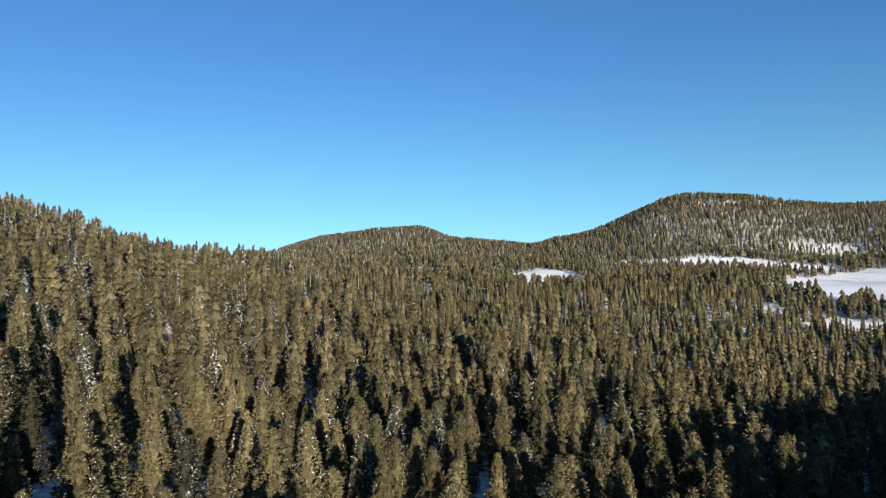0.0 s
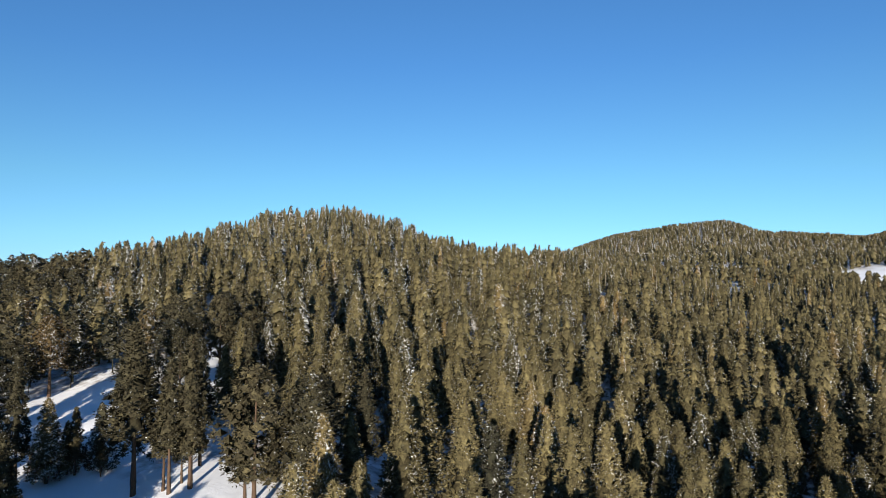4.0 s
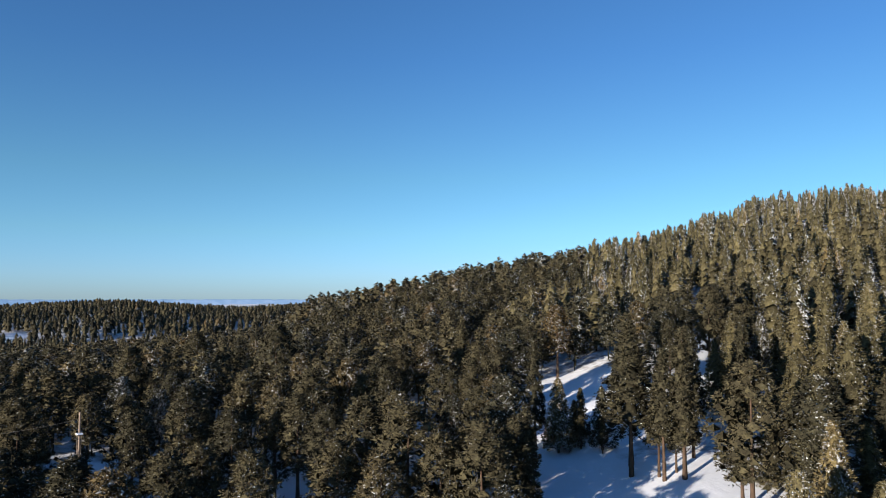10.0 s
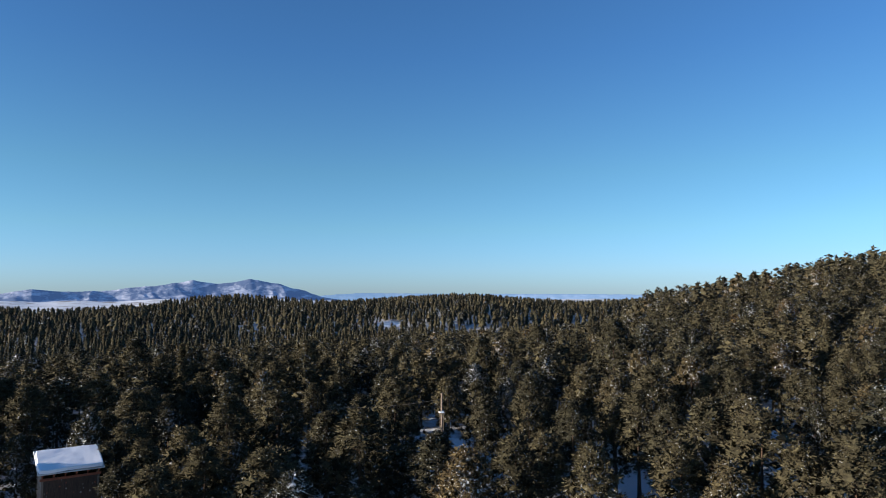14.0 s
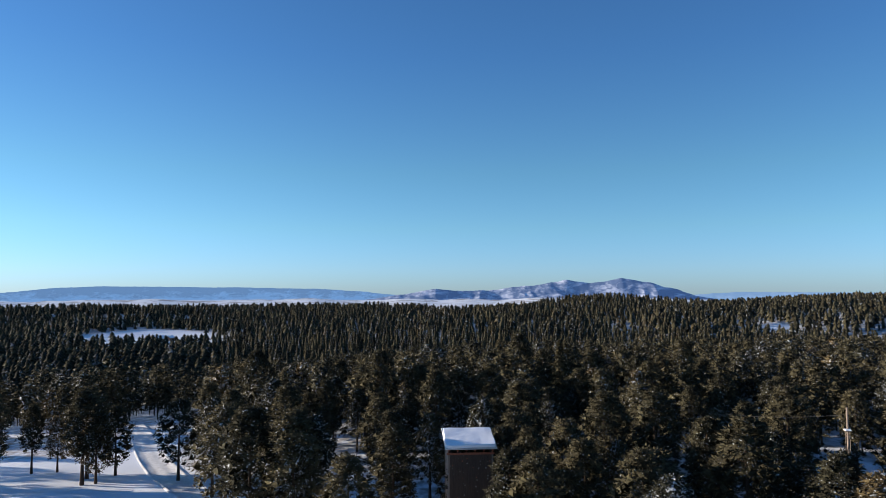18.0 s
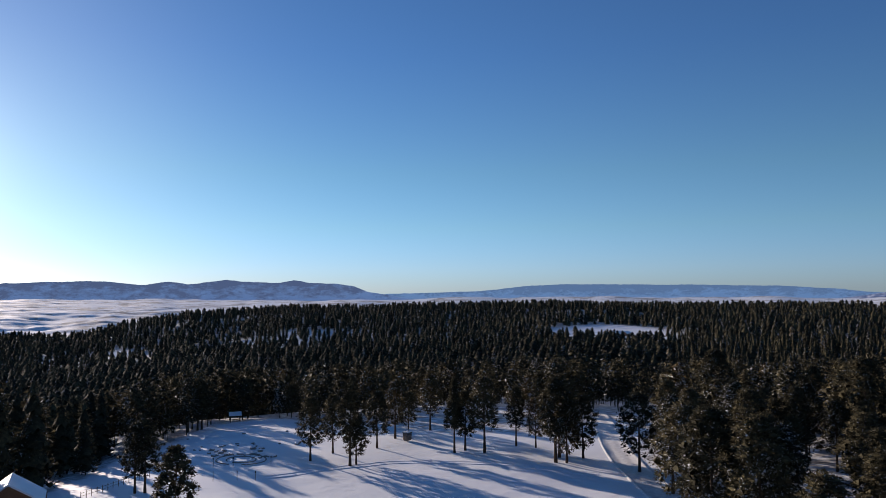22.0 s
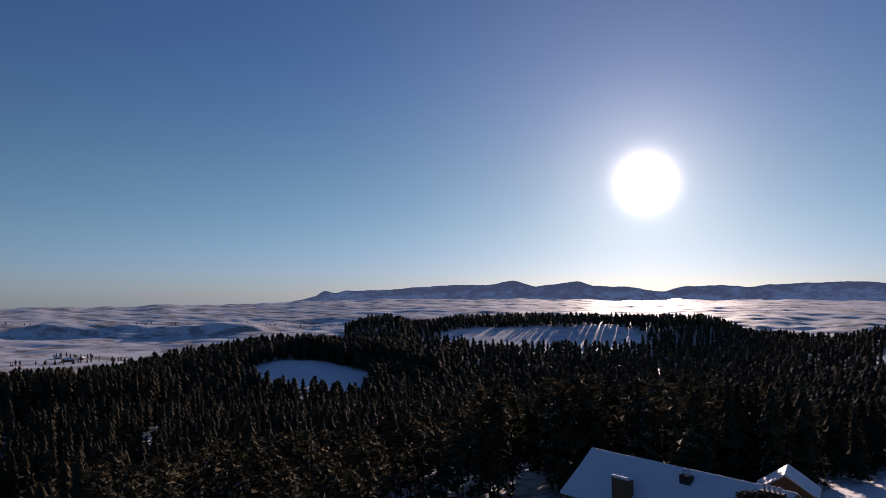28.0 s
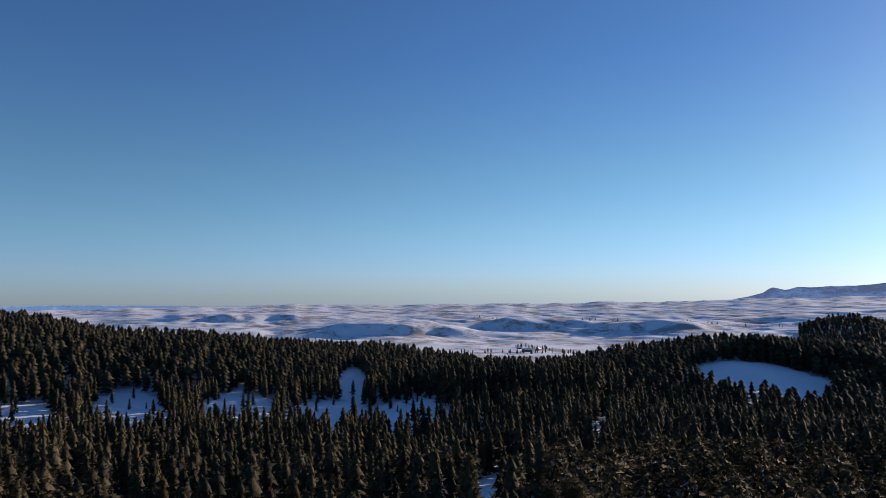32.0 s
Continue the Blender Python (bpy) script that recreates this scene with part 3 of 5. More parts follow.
def skirt_arrays(rng, height, radius, bare, full, tiers, points):
    """Jagged skirts of boughs, one over the other: a far fir, or the dense heart of a near one."""
    verts, faces = [], []
    for q in range(tiers):
        top, low = (q + 1.5) / tiers, q / tiers
        wide = radius * float(profile(np.array(low * 0.97), full))
        first = len(verts)
        verts.append((0, 0, height * (bare + (1 - bare) * min(top, 1.0))))
        turn = rng.uniform(0, 6.28)
        for m in range(2 * points):
            a = turn + math.pi * (m + rng.uniform(-0.3, 0.3)) / points
            w = wide * (rng.uniform(0.85, 1.15) if m % 2 else rng.uniform(0.62, 0.85))
            z = low + (rng.uniform(-0.2, 0.25) if m % 2 else 0.3) / tiers
            verts.append((w * math.cos(a), w * math.sin(a), height * (bare + (1 - bare) * max(z, 0))))
        faces += [(first, first + 1 + m, first + 1 + (m + 1) % (2 * points)) for m in range(2 * points)]
    return np.array(verts), np.array(faces)


def clump_arrays(rng, height, radius, bare, kind, clumps, sprays, size, core):
    """A crown of tufted clumps at the ends of the limbs: round and open on a pine, close and tapering on a fir."""
    fir = kind == "fir"
    level = ((np.arange(clumps) + rng.random(clumps)) / clumps) ** (1.12 if fir else 0.8)
    turn = np.arange(clumps) * 2.39996 + rng.normal(0, 0.4, clumps)
    full = rng.uniform(0.58, 0.88)
    share = profile(level, full) if fir else np.sin(np.pi * np.clip(0.2 + 0.75 * level, 0, 1)) ** 0.8
    lumps = rng.uniform(0.85, 1.1, 9) if fir else rng.uniform(0.75, 1.15, 9)
    out = (1 - (0.4 if fir else 0.55) * rng.random(clumps) ** 1.5) * lumps[(turn * 0.8 + level * 4).astype(int) % 9] * (1 - 0.7 * core)
    puff = radius * (core + 0.06) * rng.uniform(0.75, 1.3, clumps) * (0.3 + 0.75 * share if fir else 0.65 + 0.5 * share)
    d = np.maximum(radius * share * out - 0.2 * puff, 0)
    rise = -0.22 * d if fir else 0.12 * d - 0.4 * puff
    c = np.stack([d * np.cos(turn), d * np.sin(turn), height * (bare + (0.97 - bare) * level) + rise], 1)
    # the dense heart of each clump, eight-sided and uneven
    sides = np.array([(1, 0, 0), (0, 1, 0), (-1, 0, 0), (0, -1, 0), (0, 0, 0.75), (0, 0, -0.6)])
    spin = rng.uniform(0, 6.28, clumps)
    turned = np.stack([sides[None, :, 0] * np.cos(spin)[:, None] - sides[None, :, 1] * np.sin(spin)[:, None], sides[None, :, 0] * np.sin(spin)[:, None] + sides[None, :, 1] * np.cos(spin)[:, None],
                       np.broadcast_to(sides[None, :, 2], (clumps, 6))], -1)
    heart = puff[:, None, None] * (0.62 if sprays > 6 else 0.85 if sprays else 1.0) * rng.uniform(0.7, 1.2, (clumps, 6, 1))
    verts = (c[:, None] + turned * heart).reshape(-1, 3)
    eight = np.array([(0, 1, 4), (1, 2, 4), (2, 3, 4), (3, 0, 4), (1, 0, 5), (2, 1, 5), (3, 2, 5), (0, 3, 5)])
    faces = (eight[None] + 6 * np.arange(clumps)[:, None, None]).reshape(-1, 3)
    if fir:
        heart_v, heart_f = skirt_arrays(rng, height, radius * (0.62 if clumps > 100 else 0.78), bare, full, 6, 5)
        faces = np.vstack([faces, heart_f + len(verts)])
        verts = np.vstack([verts, heart_v])
    if sprays:
        n = clumps * sprays
        u = rng.normal(0, 1, (n, 3)) + np.repeat(np.stack([np.cos(turn), np.sin(turn), 0.5 + 0 * turn], 1), sprays, axis=0) * (0.9 if fir else 0.5)
        u /= np.linalg.norm(u, axis=1)[:, None]
        u[:, 2] *= 0.75
        p = np.repeat(puff, sprays)
        root = np.repeat(c, sprays, axis=0) + u * (p * rng.uniform(0.4, 0.95, n))[:, None]
        length = size * rng.uniform(0.6, 1.4, n)
        more = blades(rng, root, u, length, length * rng.uniform(0.16, 0.32, n))
        faces = np.vstack([faces, np.arange(3 * n).reshape(-1, 3) + len(verts)])
        verts = np.vstack([verts, more])
    return verts, faces


def crown_arrays(rng, height, radius, bare, kind, detail):
    """Foliage of one tree: corners, triangles and normals that lean a little outwards from the stem."""
    verts, faces = skirt_arrays(rng, height, radius, bare, rng.uniform(0.45, 0.65), *detail) if len(detail) == 2 else clump_arrays(rng, height, radius, bare, kind, *detail)
    away = np.stack([verts[:, 0], verts[:, 1], np.zeros(len(verts))], 1)
    away /= np.linalg.norm(away, axis=1)[:, None] + 1e-6
    away[:, 2] = 0.3 if kind == "fir" else np.clip(1.3 * (verts[:, 2] / height - 0.55), -0.1, 0.6)
    corner = verts[faces]
    flat = np.cross(corner[:, 1] - corner[:, 0], corner[:, 2] - corner[:, 0])
    flat /= np.linalg.norm(flat, axis=1)[:, None] + 1e-9
    turned = (flat * away[faces].mean(1)).sum(1) < 0
    faces[turned] = faces[turned][:, [0, 2, 1]]
    flat[turned] *= -1
    normals = 0.4 * away
    for m in range(3):
        np.add.at(normals, faces[:, m], 0.62 * flat)
    normals /= np.linalg.norm(normals, axis=1)[:, None] + 1e-6
    return verts, faces, normals


def trunk_arrays(rng, height, girth, sides, rings, limbs=0, reach=2.0, bare=0.3):
    """A tapered, slightly bent stem with a few limbs."""
    verts, tris = [], []

    def tube(points, radii, s):
        first = len(verts)
        for p, r in zip(points, radii):
            for m in range(s):
                verts.append((p[0] + r * math.cos(2 * math.pi * m / s), p[1] + r * math.sin(2 * math.pi * m / s), p[2]))
        for i in range(len(points) - 1):
            for m in range(s):
                a, b = first + i * s + m, first + i * s + (m + 1) % s
                tris.append((a, b, b + s))
                tris.append((a, b + s, a + s))
    bend = rng.normal(0, 0.012 * height, 2)
    t = np.linspace(0, 1, rings)
    tube([(bend[0] * v * v, bend[1] * v * v, height * 0.97 * v) for v in t], [girth * (1.25 if v == 0 else 1) * (1 - v) + 0.02 for v in t], sides)
    for _ in range(limbs):
        v = rng.uniform(bare * 0.7, 0.9)
        a, l = rng.uniform(0, 6.28), reach * rng.uniform(0.5, 0.95) * (1.15 - v)
        z = height * v
        tube([(bend[0] * v * v, bend[1] * v * v, z), (math.cos(a) * l * 0.5, math.sin(a) * l * 0.5, z + 0.12 * l), (math.cos(a) * l, math.sin(a) * l, z + 0.35 * l)],
             [0.09, 0.06, 0.02], 4)
    return np.array(verts), np.array(tris)


def stand(points, zs, heights, variants, rng):
    """Joins copies of the variants (each 18 m high), one at each point: arrays for mesh_from."""
    V, T, W, N, base = [], [], [], [], 0
    for v, (verts, tris, normals) in enumerate(variants):
        mine = np.flatnonzero(np.arange(len(points)) % len(variants) == v)
        if not len(mine):
            continue
        scale = heights[mine] / 18.0
        a = rng.uniform(0, 6.283, len(mine))
        fat = scale * rng.uniform(0.9, 1.25, len(mine))
        c, s = np.cos(a)[:, None], np.sin(a)[:, None]
        x = (verts[None, :, 0] * c - verts[None, :, 1] * s) * fat[:, None] + points[mine, 0, None]
        y = (verts[None, :, 0] * s + verts[None, :, 1] * c) * fat[:, None] + points[mine, 1, None]
        z = verts[None, :, 2] * scale[:, None] + zs[mine, None]
        V.append(np.stack([x, y, z], -1).reshape(-1, 3))
        N.append(np.stack([normals[None, :, 0] * c - normals[None, :, 1] * s, normals[None, :, 0] * s + normals[None, :, 1] * c, np.broadcast_to(normals[None, :, 2], x.shape)], -1).reshape(-1, 3))
        T.append((tris[None] + (np.arange(len(mine)) * len(verts))[:, None, None] + base).reshape(-1, 3))
        W.append(np.repeat(rng.random(len(mine)), len(verts)))
        base += len(mine) * len(verts)
    return np.concatenate(V), np.concatenate(T), np.concatenate(W), np.concatenate(N)


rng = np.random.default_rng(7)
NEAR_LIMIT = 168


def scatter(r0, r1, spacing, keep=lambda x, y, b, r: True, anywhere=False):
    """Jittered grid of places for trees between two distances, off the open ground."""
    g = np.arange(-r1, r1, spacing)
    x, y = np.meshgrid(g, g)
    x, y = x.ravel() + rng.uniform(-0.48, 0.48, x.size) * spacing, y.ravel() + rng.uniform(-0.48, 0.48, x.size) * spacing
    r, b = np.hypot(x, y), bearing_of(x, y)
    ok = (r > r0) & (r < r1) & ((r < 330) | (b > -40) & (b < 289))
    x, y, r, b = x[ok], y[ok], r[ok], b[ok]
    ok = keep(x, y, b, r) & (anywhere | ~open_ground(x, y))
    return np.stack([x[ok], y[ok]], 1), b[ok]


def piny(x, y, b):
    """Pines stand round the meadow and on the plateau, firs on the slope to the north and far off."""
    r = np.hypot(x, y)
    return (b + 14 * smooth_noise(x, y, 60, 31) > 50) & (r + 160 * smooth_noise(x, y, 90, 32) < np.where(b > 185, 120, 480))


# how finely crowns of firs and pines are made, near to far: clumps, sprays and their length, share of the crown; or skirts and points
FINE = ((190, 30, 0.42, 0.14), (140, 40, 0.38, 0.15))
GOOD = ((54, 9, 0.75, 0.2), (46, 12, 0.75, 0.22))
MIDDLING = ((32, 9, 0.8, 0.2), (28, 10, 0.8, 0.24))
FAIR = ((12, 4, 1.1, 0.26), (14, 4, 1.3, 0.32))
ROUGH = ((5, 4), (7, 0, 0, 0.42))
FAR = ((3, 4), (4, 0, 0, 0.5))


def tree(kind, detail):
    wide, bare = (rng.uniform(3.8, 4.9), rng.uniform(0.02, 0.1)) if kind == "fir" else (rng.uniform(3.6, 4.7), rng.uniform(0.12, 0.3))
    detail = detail[kind == "pine"]
    v, t, n = crown_arrays(rng, 18.0, wide * (1.2 if len(detail) == 2 else 1.0), bare, kind, detail)
    g, k = 0.24, len(v)
    stem = np.array([[g, 0, 0], [-g * 0.5, g * 0.87, 0], [-g * 0.5, -g * 0.87, 0], [0, 0, 13.0]])
    around = np.array([[1, 0, 0], [-0.5, 0.87, 0], [-0.5, -0.87, 0], [0, 0, 1]])
    return np.vstack([v, stem]), np.vstack([t, [[k, k + 1, k + 3], [k + 1, k + 2, k + 3], [k + 2, k, k + 3]]]), np.vstack([n, around])


def woods(name, label, r0, r1, spacing, detail, keep=lambda x, y, b, r: True, low=12.0, high=19.5, avoid=(), anywhere=False):
    pts, b = scatter(r0, r1, spacing, keep, anywhere)
    for ax, ay in avoid:
        far = np.hypot(pts[:, 0] - ax, pts[:, 1] - ay) > 5.0
        pts, b = pts[far], b[far]
    zs = land(pts[:, 0], pts[:, 1]) - 0.2
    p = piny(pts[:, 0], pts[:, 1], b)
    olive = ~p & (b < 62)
    # firs past bearing 62 take the darker pine needles: shade put into their colour
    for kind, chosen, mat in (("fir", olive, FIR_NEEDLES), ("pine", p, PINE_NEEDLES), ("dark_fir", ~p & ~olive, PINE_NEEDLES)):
        if chosen.any():
            heights = rng.uniform(low, high, chosen.sum()) * np.where(rng.random(chosen.sum()) < 0.18, rng.uniform(0.45, 0.75, chosen.sum()), 1)
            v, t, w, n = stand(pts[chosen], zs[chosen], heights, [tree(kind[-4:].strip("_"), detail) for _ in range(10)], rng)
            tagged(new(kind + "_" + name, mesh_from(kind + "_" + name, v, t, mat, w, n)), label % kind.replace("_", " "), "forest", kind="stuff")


# trees that stand out, stand by stand: bearing, distance, height
FIR_STAND_A = ((-31.7, 329.7, 26), (-30.2, 259.1, 17.5), (-28.9, 255.1, 23), (-27.5, 284.1, 26), (-25.8, 211.3, 16.1), (-24.3, 233.5, 18.7), (-22.8, 258.6, 23), (-20.7, 196.7, 19.1),
    (-19.6, 141.7, 17.9), (-18.5, 223.6, 23), (-17, 117.1, 19.6), (-15.7, 214.5, 23), (-14.6, 100.5, 16.6), (-14.5, 259.1, 26), (-12.5, 138.6, 17.3), (-11.5, 224.8, 17.2),
    (-9.2, 91.8, 17.9), (-8, 146.2, 19.9), (-7, 236.3, 19.3), (-4.8, 155, 16), (-4.4, 239.9, 23), (-3.2, 240.2, 16.8), (-0.6, 191.1, 17.2), (1.4, 127, 19))
FIR_STAND_B = ((2.2, 232.9, 16.9), (4.2, 129.6, 18.8), (5.1, 85.4, 17.6), (5.5, 192, 18.6), (7.6, 126.4, 17.1), (7.8, 204.7, 18.5), (9.3, 62.5, 19.4), (11.3, 100.3, 18.9),
    (11.3, 230.6, 17.2), (12.9, 106.2, 19), (14.1, 85.7, 18.9), (16.2, 114, 16.6), (17, 166.1, 17.9), (18.1, 83.8, 16.4), (18.8, 169.8, 17.7), (20.3, 151.3, 16.4),
    (20.6, 70.7, 19.5), (22.2, 63.3, 16.5), (22.8, 85.1, 19.2), (23.1, 159.4, 19), (24.1, 233.3, 18.3), (26.1, 125.5, 19.8), (26.7, 98.4, 18.3), (27.5, 137, 17.7))
FIR_STAND_C = ((27.8, 87, 16.9), (30.4, 166.8, 18.1), (31, 98.9, 16.3), (31.8, 180.5, 17.6), (35.3, 87.1, 18.2), (36.7, 200.3, 16.8), (40.3, 119.6, 19.5), (40.5, 89.4, 17.1),
    (50.8, 110.9, 5.9), (52.5, 114.8, 10.1), (54.2, 116.7, 10.8), (194.1, 189.1, 8.3))
PINE_STAND_A = ((42.1, 174.1, 18.4), (43.9, 105, 18.6), (44.3, 118.4, 17.2), (44.6, 96.6, 20.3), (46.1, 96.6, 17.9), (46.8, 232.3, 19), (48.6, 100, 22.2), (48.7, 133.3, 18.8),
    (51.4, 206.9, 19), (54.3, 172.3, 18.3), (56.2, 118.2, 18.5), (56.9, 78.8, 16.7), (58.7, 177.2, 16.7), (60.8, 134.7, 18), (61.3, 118.5, 16.8), (62.2, 167.5, 19.7),
    (62.3, 224.2, 16.2), (63.1, 119.3, 15.3), (64.7, 234.8, 19.9), (65.3, 158, 17.2), (65.8, 161.3, 17.6), (67.5, 154.2, 16.5), (69, 133.5, 18.5), (70.1, 131.6, 16.5))
PINE_STAND_B = ((70.2, 84.4, 19.4), (71.4, 203.6, 18.7), (74.6, 124.3, 19.4), (75.6, 111, 17.3), (77.4, 114.9, 16.5), (77.4, 127.4, 18), (77.4, 191.3, 26), (80.7, 108.6, 16.9),
    (83.5, 252.2, 23), (85.4, 80.7, 16.8), (88.2, 186, 23), (88.7, 176.2, 16.3), (91, 147.2, 16.2), (91.9, 82.7, 16.8), (92.9, 226.9, 17.5), (95.4, 125.6, 19.1),
    (95.4, 192.1, 18.8), (98.2, 88.9, 19.2), (99.9, 160.4, 17.6), (100.5, 171.6, 16.9), (101.2, 194.9, 17.4), (102.7, 184.3, 23), (103.7, 62.5, 17.9), (104.8, 113.7, 19.6))
PINE_STAND_C = ((105.2, 170.7, 18.8), (105.8, 73.8, 18.2), (106.1, 182, 19.3), (108.2, 123.6, 17.5), (108.7, 107.8, 19.9), (109.7, 195.5, 19.3), (110.5, 80.8, 17.6), (111.7, 92.1, 18.1),
    (112.2, 182.5, 23), (113.6, 195.6, 19.4), (114.1, 75.1, 17.4), (114.6, 142.9, 17.9), (114.8, 158.8, 16.8), (115.6, 208.2, 23), (115.9, 94.8, 18.7), (117.9, 157.4, 19.4),
    (120.6, 157.1, 18.1), (122.5, 144.3, 19.8), (123.9, 161.1, 19), (126, 100.5, 16.1), (127.1, 162.4, 23), (129.7, 76.6, 17.6), (130.4, 202.7, 18.2), (132.8, 94.6, 19.1))
PINE_STAND_D = ((134.7, 143.5, 18.1), (137, 193.7, 23), (139.3, 114.4, 19), (142.8, 145.5, 16.7), (140.3, 130, 18.2), (147.2, 157.1, 14.7), (148.5, 151, 15.2), (149.1, 156.3, 19.1),
    (149.4, 150.7, 18.6), (151, 166.2, 12.1), (152.6, 167.5, 14.6), (155.2, 158.2, 17.9), (156.8, 162, 14.3), (157.7, 159, 17.5), (159.7, 188.8, 15.8), (161.5, 179.3, 12),
    (162.6, 176.9, 15.3), (164.1, 165.6, 14), (165.8, 149.2, 10.7), (166.3, 148.3, 16.3), (167.7, 161.3, 13.9), (169.5, 154.5, 14.3), (172.2, 327.2, 21.1), (178.2, 213, 15.4))
PINE_STAND_E = ((177.9, 214.5, 14.6), (178.6, 222, 13), (178.9, 211, 16), (179.8, 92.6, 15), (181.9, 131.7, 11.9), (182.6, 132, 12.6), (192.7, 219, 17.2), (193, 72, 14.4),
    (195.4, 231.9, 13))
FIR_PLACES = FIR_STAND_A + FIR_STAND_B + FIR_STAND_C
PINE_PLACES = PINE_STAND_A + PINE_STAND_B + PINE_STAND_C + PINE_STAND_D + PINE_STAND_E
MARKED = [(way(b).x * r, way(b).y * r) for b, r, h in FIR_PLACES + PINE_PLACES]


def shady(b):
    return b > 172


woods("wood", "dense %s wood with flecks of snow in the crowns", NEAR_LIMIT, 330, 7.5, GOOD, lambda x, y, b, r: ~shady(b) & (b > -38) & ~((b > 138) & (r > 175) & (smooth_noise(x, y, 22, 41) > 0.0)), avoid=MARKED)
woods("near_wood_in_shade", "dark %s wood in shade close by the lodge", 60, 190, 7.0, MIDDLING, lambda x, y, b, r: (b >= 202) & (b < 289) & ~((b < 214) & (r > 116) & (r < 170)), 13, 17, avoid=MARKED)
woods("wood_in_shade", "dark %s wood in shade below the lodge", 190, 330, 6.9, FAIR, lambda x, y, b, r: shady(b) & (b < 289) & ~((b > 188.5) & (b < 214) & (r > 116) & (r < 170)) & ~((b < 202) & (r > 120) & (r < 300)), 13, 17, avoid=MARKED)
woods("wood_below_meadow", "young %s wood on the slope below the meadow", 120, 300, 6.9, GOOD, lambda x, y, b, r: shady(b) & (b < 202) & ~((b > 188.5) & (r < 170)) & (smooth_noise(x, y, 16, 43) < 0.6), 14, 19,
      avoid=MARKED)
woods("lodge_grove", "tall dark %s grove close behind the lodge", 116, 170, 7.6, GOOD, lambda x, y, b, r: (b > 188.5) & (b < 214), 19, 23, avoid=MARKED)
# never in view: added to throw shade on the trees north-east of the drone
woods("wood_behind", "%s wood on the rise east of the meadow", 60, 330, 8.5, ROUGH, lambda x, y, b, r: (b >= 289) | (b <= -38), 15, 21)
woods("hillside", "%s wood covering the hillside", 330, 720, 9.3, FAIR, lambda x, y, b, r: (b < 140) & ~((b < 48) & (r > 530) & (smooth_noise(x, y, 20, 51) < -0.22)))
woods("valley_side", "dark %s wood on the valley side", 330, 480, 7.6, FAIR, lambda x, y, b, r: (b >= 140) & ~((b > 238) & (b < 252.5) & (r > 395)), 13, 17)
woods("valley", "dark %s wood across the valley", 480, 720, 8.2, ROUGH, lambda x, y, b, r: (b >= 140), 13, 17)
woods("distance", "distant %s wood on the plateau and hills", 720, 1600, 11.2, FAR,
      lambda x, y, b, r: ~((b > 62) & (b < 185) & (smooth_noise(x, y, 38, 71) + 0.5 * smooth_noise(x, y, 15, 72) < -0.55)) & ~((b > 24) & (b < 60) & (r > 800)) & ((b < 60) | (r < 1500) & (b < 225) | (b > 225) & (r < 1180) & ((b > 250) | (r < 1000))), 9, 19.5)
woods("high_hills", "distant %s wood on the high hills", 1600, 2250, 9.8, FAR,
      lambda x, y, b, r: (b < 28) & (smooth_noise(x, y, 90, 5) + 0.6 * smooth_noise(x, y, 35, 6) > -0.85), 11, 17)

woods("field_border", "tall dark %s trees shading the valley clearing", 650, 735, 7.0, ROUGH, lambda x, y, b, r: (b > 217) & (b < 229), 20, 24)
woods("ridge_wood", "tall dark %s wood on the ridge above the shaded fields", 395, 520, 7.4, FAIR, lambda x, y, b, r: (b > 238) & (b < 252.5), 19, 24)
woods("field_trees", "scattered young %s trees in the shaded fields", 330, 490, 19, FAIR, lambda x, y, b, r: (b > 250) & (b < 288), 6, 12, anywhere=True)
woods("open_grove", "thin %s grove with snow between the trees", 780, 1010, 16, ROUGH, lambda x, y, b, r: (b > 161) & (b < 181), 10, 16, anywhere=True)
woods("field_edge", "scattered %s trees over the snowy slopes", 1200, 1580, 14, FAR, lambda x, y, b, r: (b < -10) & (smooth_noise(x, y, 45, 44) > -0.4) & ((b > -27) | (r > 1400)), 8, 15, anywhere=True)

# near trees, each a thing of its own
FIRS, PINES = [], []
for k in range(10):
    holder = new("fir_tree")
    v, t = trunk_arrays(rng, 18, 0.26, 7, 7, 10, 2.4, 0.1)
    new("trunk", mesh_from("trunk", v, t, FIR_BARK)).parent = holder
    v, t, n = crown_arrays(rng, 18, rng.uniform(3.9, 5.1), rng.uniform(0.02, 0.1), "fir", FINE[0])
    new("crown", mesh_from("crown", v, t, FIR_NEEDLES, np.zeros(len(v)), n)).parent = holder
    FIRS.append(tagged(holder, "tall olive-green fir with snow flecks on its boughs", "tree", "firs on the slope"))
for k in range(10):
    holder = new("pine_tree")
    v, t = trunk_arrays(rng, 18, 0.3, 7, 7, 14, 3.4, 0.3)
    new("trunk", mesh_from("trunk", v, t, PINE_BARK)).parent = holder
    v, t, n = crown_arrays(rng, 18, rng.uniform(3.7, 4.9), rng.uniform(0.16, 0.34), "pine", FINE[1])
    new("crown", mesh_from("crown", v, t, PINE_NEEDLES, np.zeros(len(v)), n)).parent = holder
    PINES.append(tagged(holder, "pine with an open rounded crown and bare lower trunk", "tree", "pines round the meadow"))
SLIM = []
